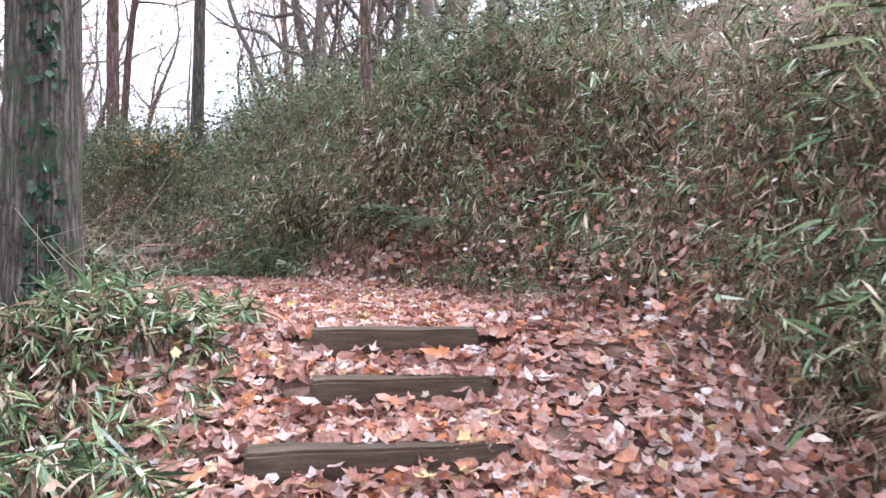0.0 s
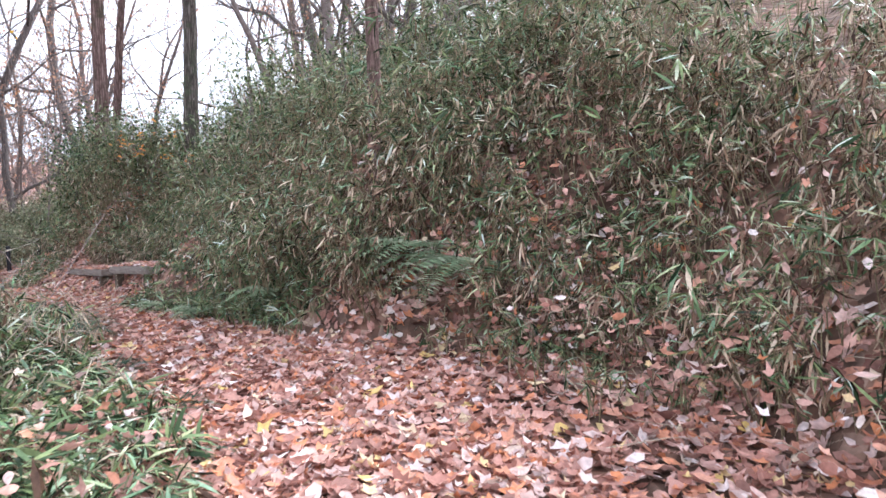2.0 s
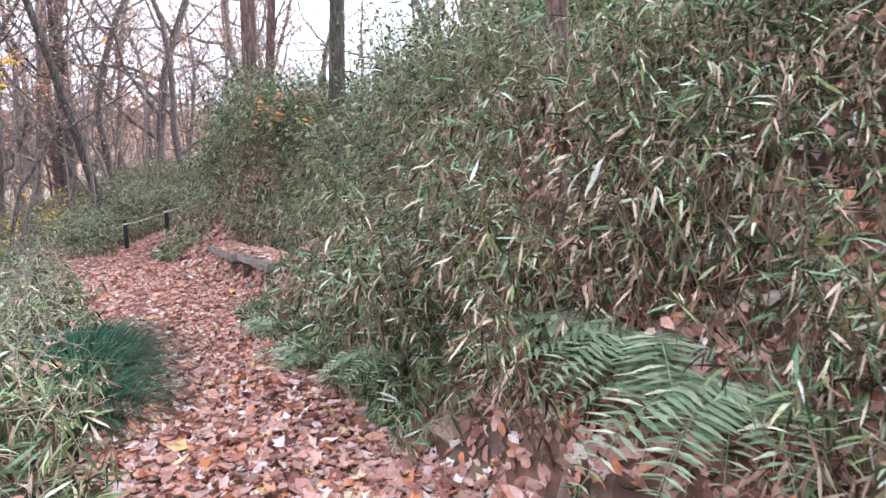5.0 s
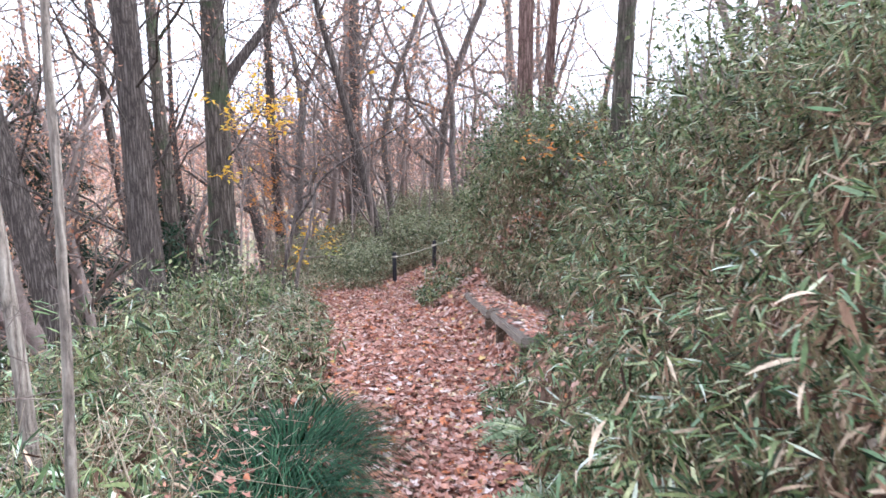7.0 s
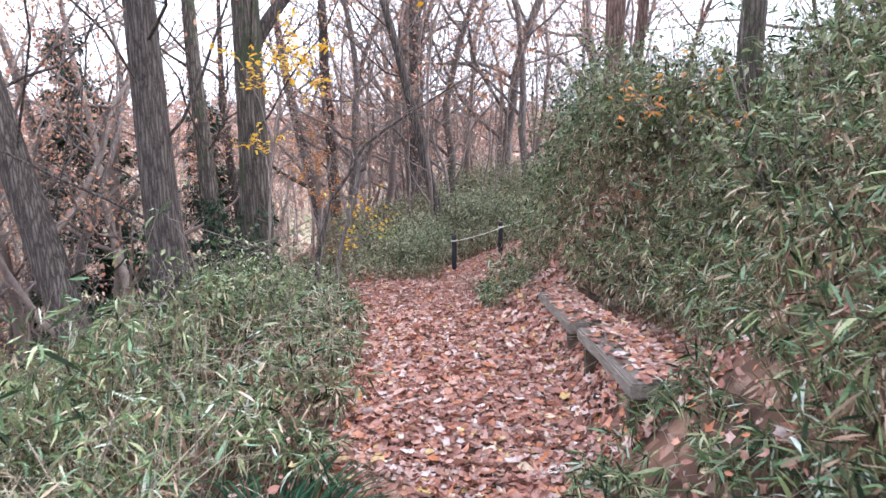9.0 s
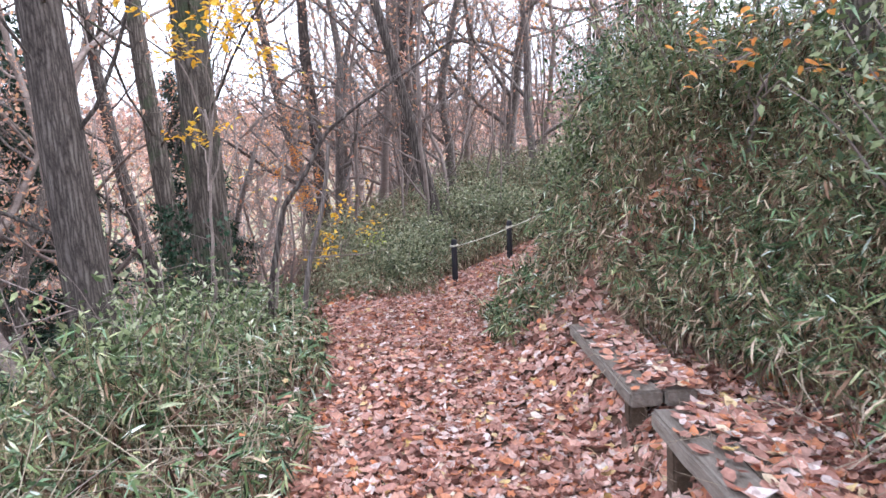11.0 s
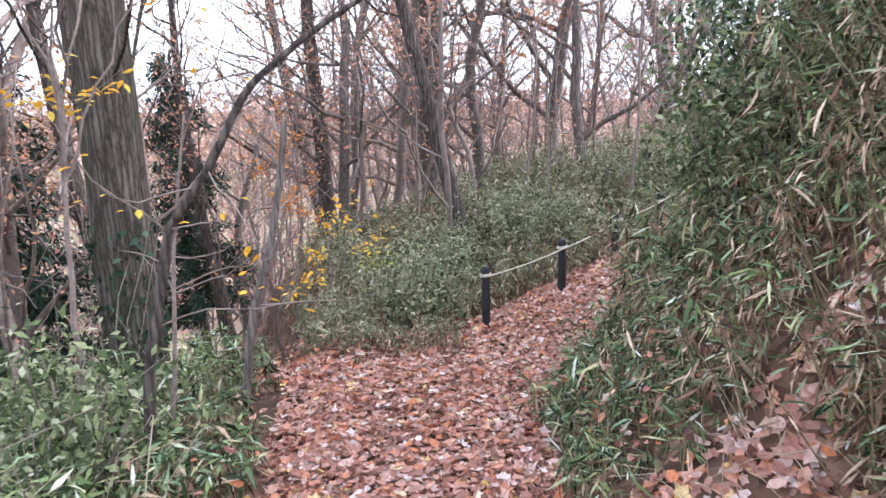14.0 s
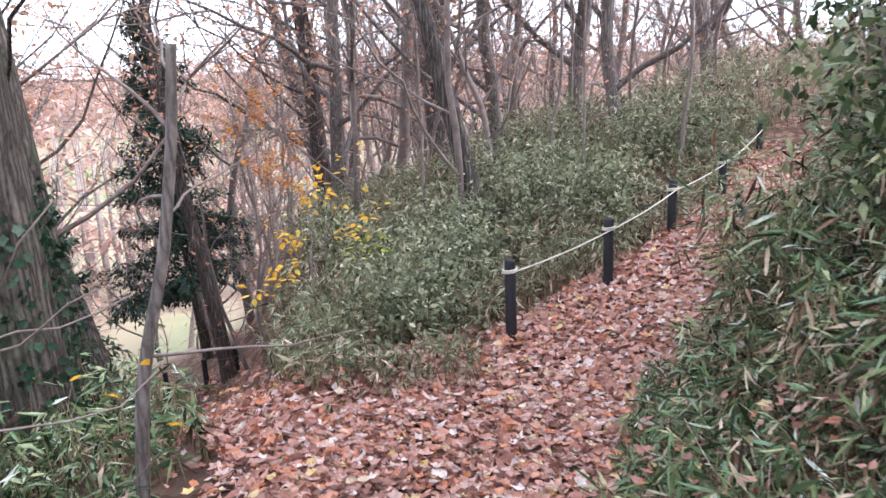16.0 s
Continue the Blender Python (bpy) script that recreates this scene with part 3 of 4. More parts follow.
tree(-17.8, 15.0, 19, 12, .17, M_BARK, "slender dark trunk beside the lower path", M_RUST, 2, sides=12, rings=40, wander=.03, first=.3, limbs=15, lean=(-.06, -.08), low_limb=.5, sink=.1)
tree(-10.27, 16.7, 20, 12, .125, M_BARK, "leaning oak with grey bark behind the rope fence", M_RUST, 2, sides=16, rings=40, wander=.03, first=.25, limbs=15, lean=(-.12, -.21), low_limb=.5)
tree(-25.2, 20.6, 27, 15, .3, M_BARK, "tall dark leaning oak down the slope", M_RUST, 2, sides=12, rings=30, wander=.04, first=.2, limbs=15, lean=(-.1, -.2))
tree(-11.2, 12.35, 28, 13, .21, M_BARK_MOSS, "oak trunk thickly grown with ivy below the path", M_RUST, 1, sides=16, rings=40, wander=.03, first=.3, limbs=12, lean=(-.03, -.08), ivy=(0, 3.4, 900, (-1.6, 1.6)), low_limb=.4)
tree(-14.0, 12.9, 29, 13, .18, M_BARK, "dark leaning trunk on the slope below", M_RUST, 2, sides=14, rings=40, wander=.03, first=.25, limbs=14, lean=(-.08, -.22), low_limb=.5)


def curved_sapling(pts, r0, r1, bark, label, shoots, seed, leaf=None, leaves=0):
    """A young tree with one crooked stem through given places and thin side shoots."""
    g = np.random.default_rng(seed)
    x, y, z = pts[0]
    base = new("sapling")
    base.location = (x, y, float(land(np.array([x]), np.array([y]))[0]))
    tagged(base, label, "sapling")
    limb(base, [(x, y, base.location.z - .1)] + list(pts[1:]), r0, r1, bark, "stem", 10)
    twig, fol = Acc(), Acc()
    ends = []
    p = np.array(pts, float) - np.array(base.location)
    for k in range(shoots):
        t = g.uniform(1.2, len(p) - 1.01)
        i = int(t)
        c = branch_path(g, p[i] + (p[i + 1] - p[i]) * (t - i), g.normal(0, .6, 3) + [0, 0, .5], g.uniform(.3, .9), 6, .2, .05)
        tube(twig, c, np.linspace(max(r1 * .5, .005), .002, 7), 4)
        ends += [c[-1], c[4]]
    tagged(part("branching", twig.mesh("branching", [M_TWIG], True), base), kind="stuff")
    if leaf:
        e = np.repeat(np.array(ends), leaves, 0)
        n = len(e)
        place_many(fol, LEAVES[2][0], LEAVES[2][1], e + g.normal(0, .06, (n, 3)), g.normal(0, 1, (n, 3)) * [1, 1, .4], g.normal(0, .3, (n, 3)) + [0, 0, 1], .045 * g.uniform(.7, 1.2, n))
        part("foliage", fol.mesh("foliage", [leaf]), base)


curved_sapling([(-5.43, 11.64, 1.0), (-5.4, 11.69, 1.71), (-5.34, 11.79, 2.18), (-5.32, 11.83, 2.38), (-5.23, 11.99, 2.61), (-5.13, 12.16, 2.96), (-5.0, 12.4, 3.17), (-4.86, 12.66, 3.35), (-4.58, 13.16, 3.7)],
               .03, .008, M_BARK, "thin grey-brown sapling bent over in an arch", 10, 61, M_YELLOW, 2)
curved_sapling([(-6.52, 12.36, .9), (-6.45, 12.44, 1.5), (-6.43, 12.49, 1.71), (-6.36, 12.59, 2.07), (-6.31, 12.67, 2.51), (-6.29, 12.71, 2.85)],
               .031, .018, M_BARK_FAR, "crooked grey sapling with a broken top", 5, 62)
curved_sapling([(-5.75, 11.75, 1.0), (-5.7, 11.85, 1.6), (-5.72, 11.9, 2.2), (-5.6, 12.0, 2.9)], .016, .006, M_TWIG, "thin bare sapling beside the arched one", 7, 63)
curved_sapling([(-9.4, 18.95, 1.3), (-9.42, 18.98, 2.0), (-9.38, 19.05, 2.6), (-9.45, 19.1, 3.6), (-9.5, 19.2, 4.4)], .03, .012, M_TWIG, "thin dark upright sapling behind the rope fence", 8, 64)
curved_sapling([(-8.95, 16.9, 1.2), (-8.9, 16.95, 2.0), (-8.96, 17.0, 2.9), (-8.9, 17.1, 3.6)], .016, .006, M_TWIG, "thin dark upright sapling behind the rope fence", 8, 65, M_RUST, 1)
tree(1.05, 7.85, 23, 5, .02, M_BARK_PALE, "thin pale stem of a young tree by the path", M_LIME, 1, sides=9, rings=24, wander=.03, first=.55, limbs=4)
tree(-0.8, 8.0, 24, 7, .045, M_BARK_PALE, "slim grey stem among the bamboo grass", M_YELLOW, 1, sides=10, rings=24, wander=.03, first=.4, limbs=6)
tree(-14.7, 18.7, 25, 14, .24, M_BARK, "tall leaning oak on the slope below", M_RUST, 2, sides=14, rings=30, wander=.06, lean=(-.12, .05), first=.14, limbs=15, low_limb=.5)
tree(-16.7, 17.2, 26, 14, .19, M_BARK, "tall oak with spreading limbs on the slope", M_RUST, 3, sides=12, rings=24, wander=.06, first=.14, limbs=15, low_limb=.5)

# ---- woods behind: a few kinds, repeated ----
KINDS = []
for k in range(6):
    a, ends, tr, rad = build_tree(40 + k, 13 + k % 3, .13 + .03 * (k % 3), first=.1, limbs=15, sides=7, wander=.13, spread=1.15, lean=((k % 3 - 1) * .08, (k % 2) * .06))
    KINDS.append((a.mesh("trunk", [M_BARK_FAR if k % 2 else M_TWIG], True), leaf_cloud(np.random.default_rng(80 + k), ends, 2, .095, .3, M_RUST, "crown")))


def wood_tree(x, y, k, turn, scale):
    base = new("woodland_tree")
    base.matrix_world = pose(x, y, float(land(np.array([x]), np.array([y]))[0]) - .1, 0, 0, turn) @ Matrix.Scale(scale, 4)
    tagged(base, "bare autumn woodland tree with a few rust leaves", "tree", group="trees of the wood")
    part("trunk", KINDS[k][0], base)
    part("crown", KINDS[k][1], base)


g = np.random.default_rng(5)
made = [(-7.4, 10.5), (-7.9, 9.7), (-8.3, 11.9), (-14.7, 18.7), (-16.7, 17.2), (-17.8, 15.0), (-10.3, 16.7), (-11.2, 12.3), (-14, 12.9)]
tries = 0
while len(made) < 116 and tries < 4000:
    tries += 1
    if len(made) < 94:
        az, dist = radians(g.uniform(-8, 118)), 9 + 34 * g.random() ** 1.2
        x, y = -4 - math.sin(az) * dist, 13 + math.cos(az) * dist
    else:
        x, y = g.uniform(-6, 8), g.uniform(13, 30)
    s, d, z = along_path([x], [y])
    if abs(d[0]) < 2.2 or min(math.hypot(x - q[0], y - q[1]) for q in made) < 1.6 or (d[0] > 0 and d[0] < 5) or (abs(y - 13.5) < 1.8 and x < -6):
        continue
    made.append((x, y))
    wood_tree(x, y, int(g.integers(0, 6)), g.uniform(0, 360), g.uniform(.6, 1.15))

tries = 0
while len(made) < 150 and tries < 4000:
    tries += 1
    x, y = g.uniform(-30, -11), g.uniform(0, 13)
    if min(math.hypot(x - q[0], y - q[1]) for q in made) < 1.4 or y > 11.5 + (x + 11) * .1:
        continue
    made.append((x, y))
    wood_tree(x, y, int(g.integers(0, 6)), g.uniform(0, 360), g.uniform(.55, 1.1))


THIN = []
for k in range(4):
    a, ends, tr, rad = build_tree(140 + k, 5.5 + k * .8, .035 + .006 * k, first=.12, limbs=9, sides=5, wander=.12, spread=.9, lean=((k % 3 - 1) * .1, .04))
    THIN.append((a.mesh("trunk", [M_TWIG], True), leaf_cloud(np.random.default_rng(180 + k), ends[::2], 1, .075, .15, M_RUST, "crown")))
near = list(made)
tries = 0
while len(near) < len(made) + 85 and tries < 4000:
    tries += 1
    az, dist = radians(g.uniform(-8, 100)), 4 + 22 * g.random()
    x, y = -7 - math.sin(az) * dist, 13 + math.cos(az) * dist
    s, d, z = along_path([x], [y])
    if abs(d[0]) < 2.5 or d[0] > 0 or (abs(y - 13.2) < 1.2 and x < -6):
        continue
    near.append((x, y))
    k = int(g.integers(0, 4))
    base = new("woodland_sapling")
    base.matrix_world = pose(x, y, float(land(np.array([x]), np.array([y]))[0]) - .1, 0, 0, g.uniform(0, 360)) @ Matrix.Scale(g.uniform(.6, 1.3), 4)
    tagged(base, "thin twiggy sapling with a few russet leaves", "sapling", group="saplings of the wood")
    part("trunk", THIN[k][0], base)
    part("crown", THIN[k][1], base)


# ---- far woods and valley ----
def far_woods():
    a = Acc()
    n = 45000
    az = np.radians(rng.uniform(-40, 150, n))
    dist = 45 + 260 * rng.random(n) ** 1.5
    x, y = -8 - np.sin(az) * dist, 13 + np.cos(az) * dist
    z = land(x, y)
    tall = 7.5 + 3.5 * np.sin(x * .11) * np.sin(y * .13) + rng.uniform(-2, 2, n)
    keep = (rng.random(n) < .97) & ~((dist > 60) & (dist < 95) & (np.degrees(az) > 60))
    p = np.stack([x, y, z + tall * rng.random(n) ** .6], 1)[keep]
    m = len(p)
    place_many(a, DIAM_V * [1, 3.5, 1], DIAM_F, p, rng.normal(0, 1, (m, 3)), rng.normal(0, 1, (m, 3)), rng.uniform(.5, 1.9, m) * (dist[keep] / 110) ** .6)
    q = p[::6].copy()
    for k in range(0, len(q), 5):
        zb = float(z[keep][::6][k])
        tube(a, np.array([[q[k, 0], q[k, 1], zb - .5], [q[k, 0] + .2, q[k, 1], zb + 5], [q[k, 0] + .6, q[k, 1] + .3, zb + 11]]), [.22, .16, .04], 4, 1)
    return tagged(new("far_woods", a.mesh("far_woods", [M_FARWOOD, M_TWIG])), "distant russet autumn woods across the valley", "woods", kind="stuff")


far_woods()


# ---- conifer, yellow-leaved saplings, shrubs ----
def conifer(x, y, height, seed):
    g = np.random.default_rng(seed)
    base = new("conifer")
    z = float(land(np.array([x]), np.array([y]))[0])
    base.location = (x, y, z)
    tagged(base, "dark evergreen conifer with drooping tiers", "conifer")
    a, b, lim = Acc(), Acc(), Acc()
    tr = branch_path(g, (0, 0, -.3), (0, 0, 1), height, 12, .02, 0)
    tube(a, tr, np.linspace(.16, .02, 13), 9)
    for k in range(90):
        t = .18 + .8 * (k + g.random()) / 90
        p = tr[min(int(t * 12), 11)]
        p = np.array([p[0], p[1], t * height])
        az = g.uniform(0, 6.283)
        ln = (1 - t) * 2.6 * g.uniform(.6, 1.1) + .25
        c = branch_path(g, p, (math.cos(az), math.sin(az), .25), ln, 7, .06, -.07)
        tube(lim, c, np.linspace(.025 * (1.1 - t), .004, 8), 4)
        n = int(210 * ln / 1.5) + 30
        i = g.integers(1, 8, n)
        q = c[i] + g.normal(0, .09, (n, 3))
        place_many(b, DIAM_V * [1, 1.8, 1], DIAM_F, q, (c[7] - c[0])[None] / ln + g.normal(0, .7, (n, 3)) + [0, 0, -.2], g.normal(0, .4, (n, 3)) + [0, 0, 1], g.uniform(.1, .26, n))
    part("trunk", a.mesh("trunk", [M_BARK], True), base)
    tagged(part("branching", lim.mesh("branching", [M_BARK], True), base), kind="stuff")
    tagged(part("foliage", b.mesh("foliage", [M_NEEDLE]), base), kind="stuff")


conifer(-22.6, 15.4, 9.5, 3)
conifer(-17.5, 11.0, 10.0, 4)


def arching_sapling(x, y, seed, tips, leaf, n_leaf, label, r=.02, size=.075, name="sapling"):
    """A thin stem whose branches arch out to the given places and carry flat sprays of leaves."""
    g = np.random.default_rng(seed)
    z = float(land(np.array([x]), np.array([y]))[0])
    base = new(name)
    base.location = (x, y, z)
    tagged(base, label, "sapling")
    a, b, lim = Acc(), Acc(), Acc()
    top = np.array(tips, float).mean(0) - [x, y, z]
    stem = np.stack([np.linspace(0, top[0] * .55, 12) + g.normal(0, .025, 12), np.linspace(0, top[1] * .55, 12) + g.normal(0, .025, 12), np.linspace(-.1, top[2] * .8, 12)], 1)
    tube(a, stem, np.linspace(r, r * .45, 12), 7)
    for tip in tips:
        tip = np.array(tip, float) - [x, y, z]
        s0 = stem[g.integers(6, 11)]
        t = np.linspace(0, 1, 10)[:, None]
        c = s0 + (tip - s0) * t + np.array([0, 0, .25]) * (t * (1 - t) * 2) + g.normal(0, .015, (10, 3))
        tube(lim, c, np.linspace(r * .4, .003, 10), 5)
        for _ in range(5):
            q = c[g.integers(5, 10)]
            e = branch_path(g, q, unit(tip - s0) + g.normal(0, .5, 3) * [1, 1, .3], .42, 5, .15, -.02)
            tube(lim, e, np.linspace(.004, .0015, 6), 3)
            m = n_leaf
            k = g.integers(1, 6, m)
            place_many(b, LEAVES[2][0], LEAVES[2][1], e[k] + g.normal(0, .03, (m, 3)), g.normal(0, 1, (m, 3)) * [1, 1, .3] + [0, 0, -.25], g.normal(0, .25, (m, 3)) + [0, 0, 1], size * g.uniform(.7, 1.2, m))
    part("stem", a.mesh("stem", [M_TWIG], True), base)
    tagged(part("branching", lim.mesh("branching", [M_TWIG], True), base), kind="stuff")
    part("foliage", b.mesh("foliage", [leaf]), base)


arching_sapling(-6.4, 11.4, 31, [(-6.2, 12.1, 3.75), (-5.2, 11.6, 3.9), (-6.0, 11.1, 3.95), (-6.7, 12.0, 4.3), (-5.6, 11.5, 4.2), (-7.0, 11.6, 3.0)], M_YELLOW, 13, "young tree with sprays of golden yellow leaves", .022)
arching_sapling(-9.4, 14.1, 32, [(-9.2, 14.5, 1.35), (-9.7, 14.1, 1.2), (-10.2, 14.5, 1.5), (-9.9, 14.9, 1.75), (-9.0, 13.8, 1.0)], M_YELLOW, 6, "slender sapling with pale yellow leaves above the thicket", .014)
arching_sapling(-9.0, 15.0, 33, [(-9.1, 14.7, 1.0), (-9.35, 14.9, .98)], M_LIME, 5, "low shrub tip with lime-yellow leaves", .01, .06, "shrub")
arching_sapling(-2.9, 14.6, 34, [(-2.1, 13.3, 3.3), (-2.6, 13.8, 3.35), (-1.8, 13.9, 3.2), (-2.3, 14.2, 3.5)], M_ORANGE, 4, "small tree with orange and green sprays over the bank", .018)
arching_sapling(-11.5, 16.5, 35, [(-11.2, 16, 4.0), (-11.9, 16.4, 4.3), (-12.2, 17.2, 4.6), (-11.3, 17, 3.6)], M_RUST, 16, "young tree with a rust-orange crown", .03)


arching_sapling(-12.3, 14.7, 36, [(-12.2, 14.6, 2.3), (-12.6, 14.2, 2.7), (-12.0, 15.1, 1.9), (-12.8, 14.9, 3.0), (-11.9, 14.5, 1.6), (-12.4, 14.9, 1.3)], M_ORANGE, 22, "young maple with thin orange foliage on the slope", .025, .06)
arching_sapling(-13.2, 12.0, 37, [(-12.8, 12.3, 2.6), (-13.4, 11.6, 3.0), (-13.9, 12.2, 3.3), (-13.0, 11.4, 2.4)], M_RUST, 14, "young tree with rust foliage below the path", .03, .075)
arching_sapling(-12.6, 20.0, 38, [(-12.2, 19.6, 4.4), (-13.0, 20.3, 4.9), (-12.0, 20.5, 5.1), (-12.9, 19.4, 3.9)], M_ORANGE, 14, "young maple with thin orange foliage on the slope", .03, .075)
arching_sapling(-14.5, 15.6, 39, [(-14.1, 15.2, 3.3), (-14.8, 15.9, 4.0), (-15.2, 15.2, 4.6), (-14.0, 16.2, 3.0)], M_RUST, 16, "young tree with rust foliage below the path", .03, .08)


def shrub(x, y, r, h, n, seed, leaf=None, label="rounded evergreen shrub among the bamboo grass"):
    g = np.random.default_rng(seed)
    z = float(land(np.array([x]), np.array([y]))[0])
    base = new("shrub")
    base.location = (x, y, z)
    tagged(base, label, "shrub", "shrubs")
    a, b = Acc(), Acc()
    for k in range(26):
        az = g.uniform(0, 6.283)
        o = np.array([math.cos(az) * r * g.uniform(.2, 1), math.sin(az) * r * g.uniform(.2, 1), h * g.uniform(.55, 1.1)])
        c = branch_path(g, (o[0] * .1, o[1] * .1, -.05), o, np.linalg.norm(o), 7, .12, .02)
        tube(a, c, np.linspace(.014, .003, 8), 4)
        m = n // 26
        i = g.integers(2, 8, m)
        place_many(b, DIAM_V * [1, 2.6, 1], DIAM_F, c[i] + g.normal(0, .13, (m, 3)), g.normal(0, 1, (m, 3)), g.normal(0, .6, (m, 3)) + [0, 0, 1], g.uniform(.035, .085, m))
    part("branching", a.mesh("branching", [M_TWIG]), base)
    part("foliage", b.mesh("foliage", [leaf or M_BUSH]), base)


for k, q in enumerate([(-4.6, 15.0, .8, 1.5, 5200), (-3.4, 14.9, .8, 1.4, 3600), (-8.3, 14.6, .6, .6, 4600), (-9.2, 15.6, .8, .7, 5200), (-8.9, 17.0, .7, .7, 4600),
                       (-10.3, 17.2, 1.0, .9, 4800), (-10.6, 15.3, .9, .8, 4600), (-9.9, 19.3, .9, .85, 4200), (-11.8, 18.8, 1.2, 1.1, 4600), (-6.9, 11.2, .7, 1.0, 3200), (-4.2, 10.3, .7, .9, 2800), (-5.6, 11.2, .6, .8, 2600), (.4, 12.8, .9, 1.5, 2600), (-.9, 13.5, .8, 1.5, 2600), (1.7, 12.5, .8, 1.3, 1700), (2.9, 12.9, .9, 1.4, 1700)]):
    shrub(*q, 200 + k, M_HEDGE if q[0] < -7.5 else None, "grey-green twiggy shrub in the thicket" if q[0] < -7.5 else "rounded evergreen shrub among the bamboo grass")
shrub(-5.2, 15.75, .6, 2.3, 9000, 230, M_GLOSSY, "tall dark glossy evergreen shrub on the bank")


# ---- bamboo grass ----
def thicket(name, label, x, y, height, per_culm=15, dead=.35, blade=(.13, .2), fine=True, lean=None, leaf=None, sparse=.75):
    """Culms rooted on the ground, with fans of blades at their nodes and dry blades hanging below."""
    patch = rolling(x * 1.6 + 3, y * 1.6)
    some = rng.random(len(x)) < np.clip(sparse + .6 * patch, sparse * .55, 1)
    x, y, patch = x[some], y[some], patch[some]
    if lean is not None:
        lean = lean[some]
    if np.ndim(height):
        height = height[some]
    n = len(x)
    root = np.stack([x, y, land(x, y) - .03], 1)
    h = height * rng.uniform(.5, 1.15, n) * np.clip(1 + .45 * patch, .55, 1.4)
    tip = rng.normal(0, .22, (n, 3)) * h[:, None]
    tip[:, 2] = h
    if lean is not None:
        tip[:, :2] += lean * h[:, None] * .35
    a = Acc()
    # culms: a bent three-sided stalk in two lengths
    ang = np.arange(3) * 2.094
    ring = np.stack([np.cos(ang), np.sin(ang), ang * 0], 1)
    mid = root + tip * .55 + np.array([0, 0, .06])
    top = root + tip
    w = (.0035 + .002 * rng.random(n))[:, None, None]
    v = np.concatenate([root[:, None] + ring * w, mid[:, None] + ring * w * .8, top[:, None] + ring * w * .3], 1)
    f = []
    for k in (0, 3):
        for e in range(3):
            e2 = (e + 1) % 3
            f += [(k + e, k + e2, k + 3 + e2), (k + e, k + 3 + e2, k + 3 + e)]
    a.add(v, np.array(f)[None] + (np.arange(n) * 9)[:, None, None], 2)
    m = n * per_culm
    nodes = max(3, per_culm // 5)
    at = np.tile(np.arange(per_culm) % nodes, n)
    whose = np.repeat(np.arange(n), per_culm) * nodes + at
    u = .34 + .66 * (at + 1) / nodes + rng.uniform(-.1, .04, n * nodes)[whose] + rng.uniform(-.03, .03, m)
    u = np.clip(u, .1, 1.0)
    r, t = np.repeat(root, per_culm, 0), np.repeat(tip, per_culm, 0)
    out = rng.uniform(0, 6.283, n * nodes)[whose]
    stalk = np.stack([np.cos(out), np.sin(out), rng.uniform(-.3, .7, n * nodes)[whose]], 1) * (rng.uniform(.0, .11, n * nodes)[whose] * np.repeat(np.minimum(h, 1), per_culm))[:, None]
    p = r + t * u[:, None] + np.array([0, 0, .1]) * (u * (1 - u) * 1.5)[:, None] + stalk
    az = out + rng.normal(0, .85, m)
    el = rng.normal(-.12, .38, n * nodes)[whose] + rng.normal(0, .32, m)
    is_dead = rng.random(m) < dead * (1.7 - 1.35 * u) * np.repeat(np.clip(1 + .7 * rolling(x * .8, y * .8 + 5), .4, 1.7), per_culm)
    el = np.where(is_dead, el - rng.uniform(.2, 1.1, m), el)
    d = np.stack([np.cos(az) * np.cos(el), np.sin(az) * np.cos(el), np.sin(el)], 1)
    if lean is not None:
        d[:, :2] += np.repeat(lean, per_culm, 0) * .35
    up = rng.normal(0, .5, (m, 3)) + [0, 0, 1]
    ln = rng.uniform(*blade, m) * rng.uniform(.8, 1.2, n * nodes)[whose]
    size = np.stack([ln, ln * rng.uniform(.6, 1.15, m), ln * rng.uniform(-.4, 1.9, m)], 1)
    tv, tf = (SLIM_V, SLIM_F) if fine else (DIAM_V, DIAM_F)
    for mask, mat in ((~is_dead, 0), (is_dead, 1)):
        place_many(a, tv, tf, p[mask], d[mask], up[mask], size[mask], mat)
    return tagged(new(name, a.mesh(name, [leaf or M_SASA, M_DRY, M_CULM])), label, "bamboo grass", kind="stuff")


def bank_lean(x, y):
    s, d, z = along_path(x, y)
    k = np.clip((s / .1).astype(int), 0, len(CL) - 1)
    return -RIGHT[k] * np.sign(d)[:, None]


def right_bank(n, s0, s1, d0, d1, power):
    x, y = spots(n, s0, s1, d0, d1, power)
    s, d, z = along_path(x, y)
    bench_here = (s > S_BENCH0 - .6) & (s < S_BENCH1 - .2)
    w = foot(s) + .02 + bench_here * .95 + .5 * smooth01((s - S_BENCH0 + 2.4) / 1.8) * smooth01((S_AT[17] - s) / 1.0) * ~bench_here
    keep = (d > w) & ~((np.abs(x - 2.76 - (10.43 - y) * .38) < .17) & (y > 9.4) & (y < 10.6)) & (np.hypot(x - 2.78, y - 9.02) > .2) & (np.hypot(x - 3.8, y - 8.62) > .33)
    return x[keep], y[keep]


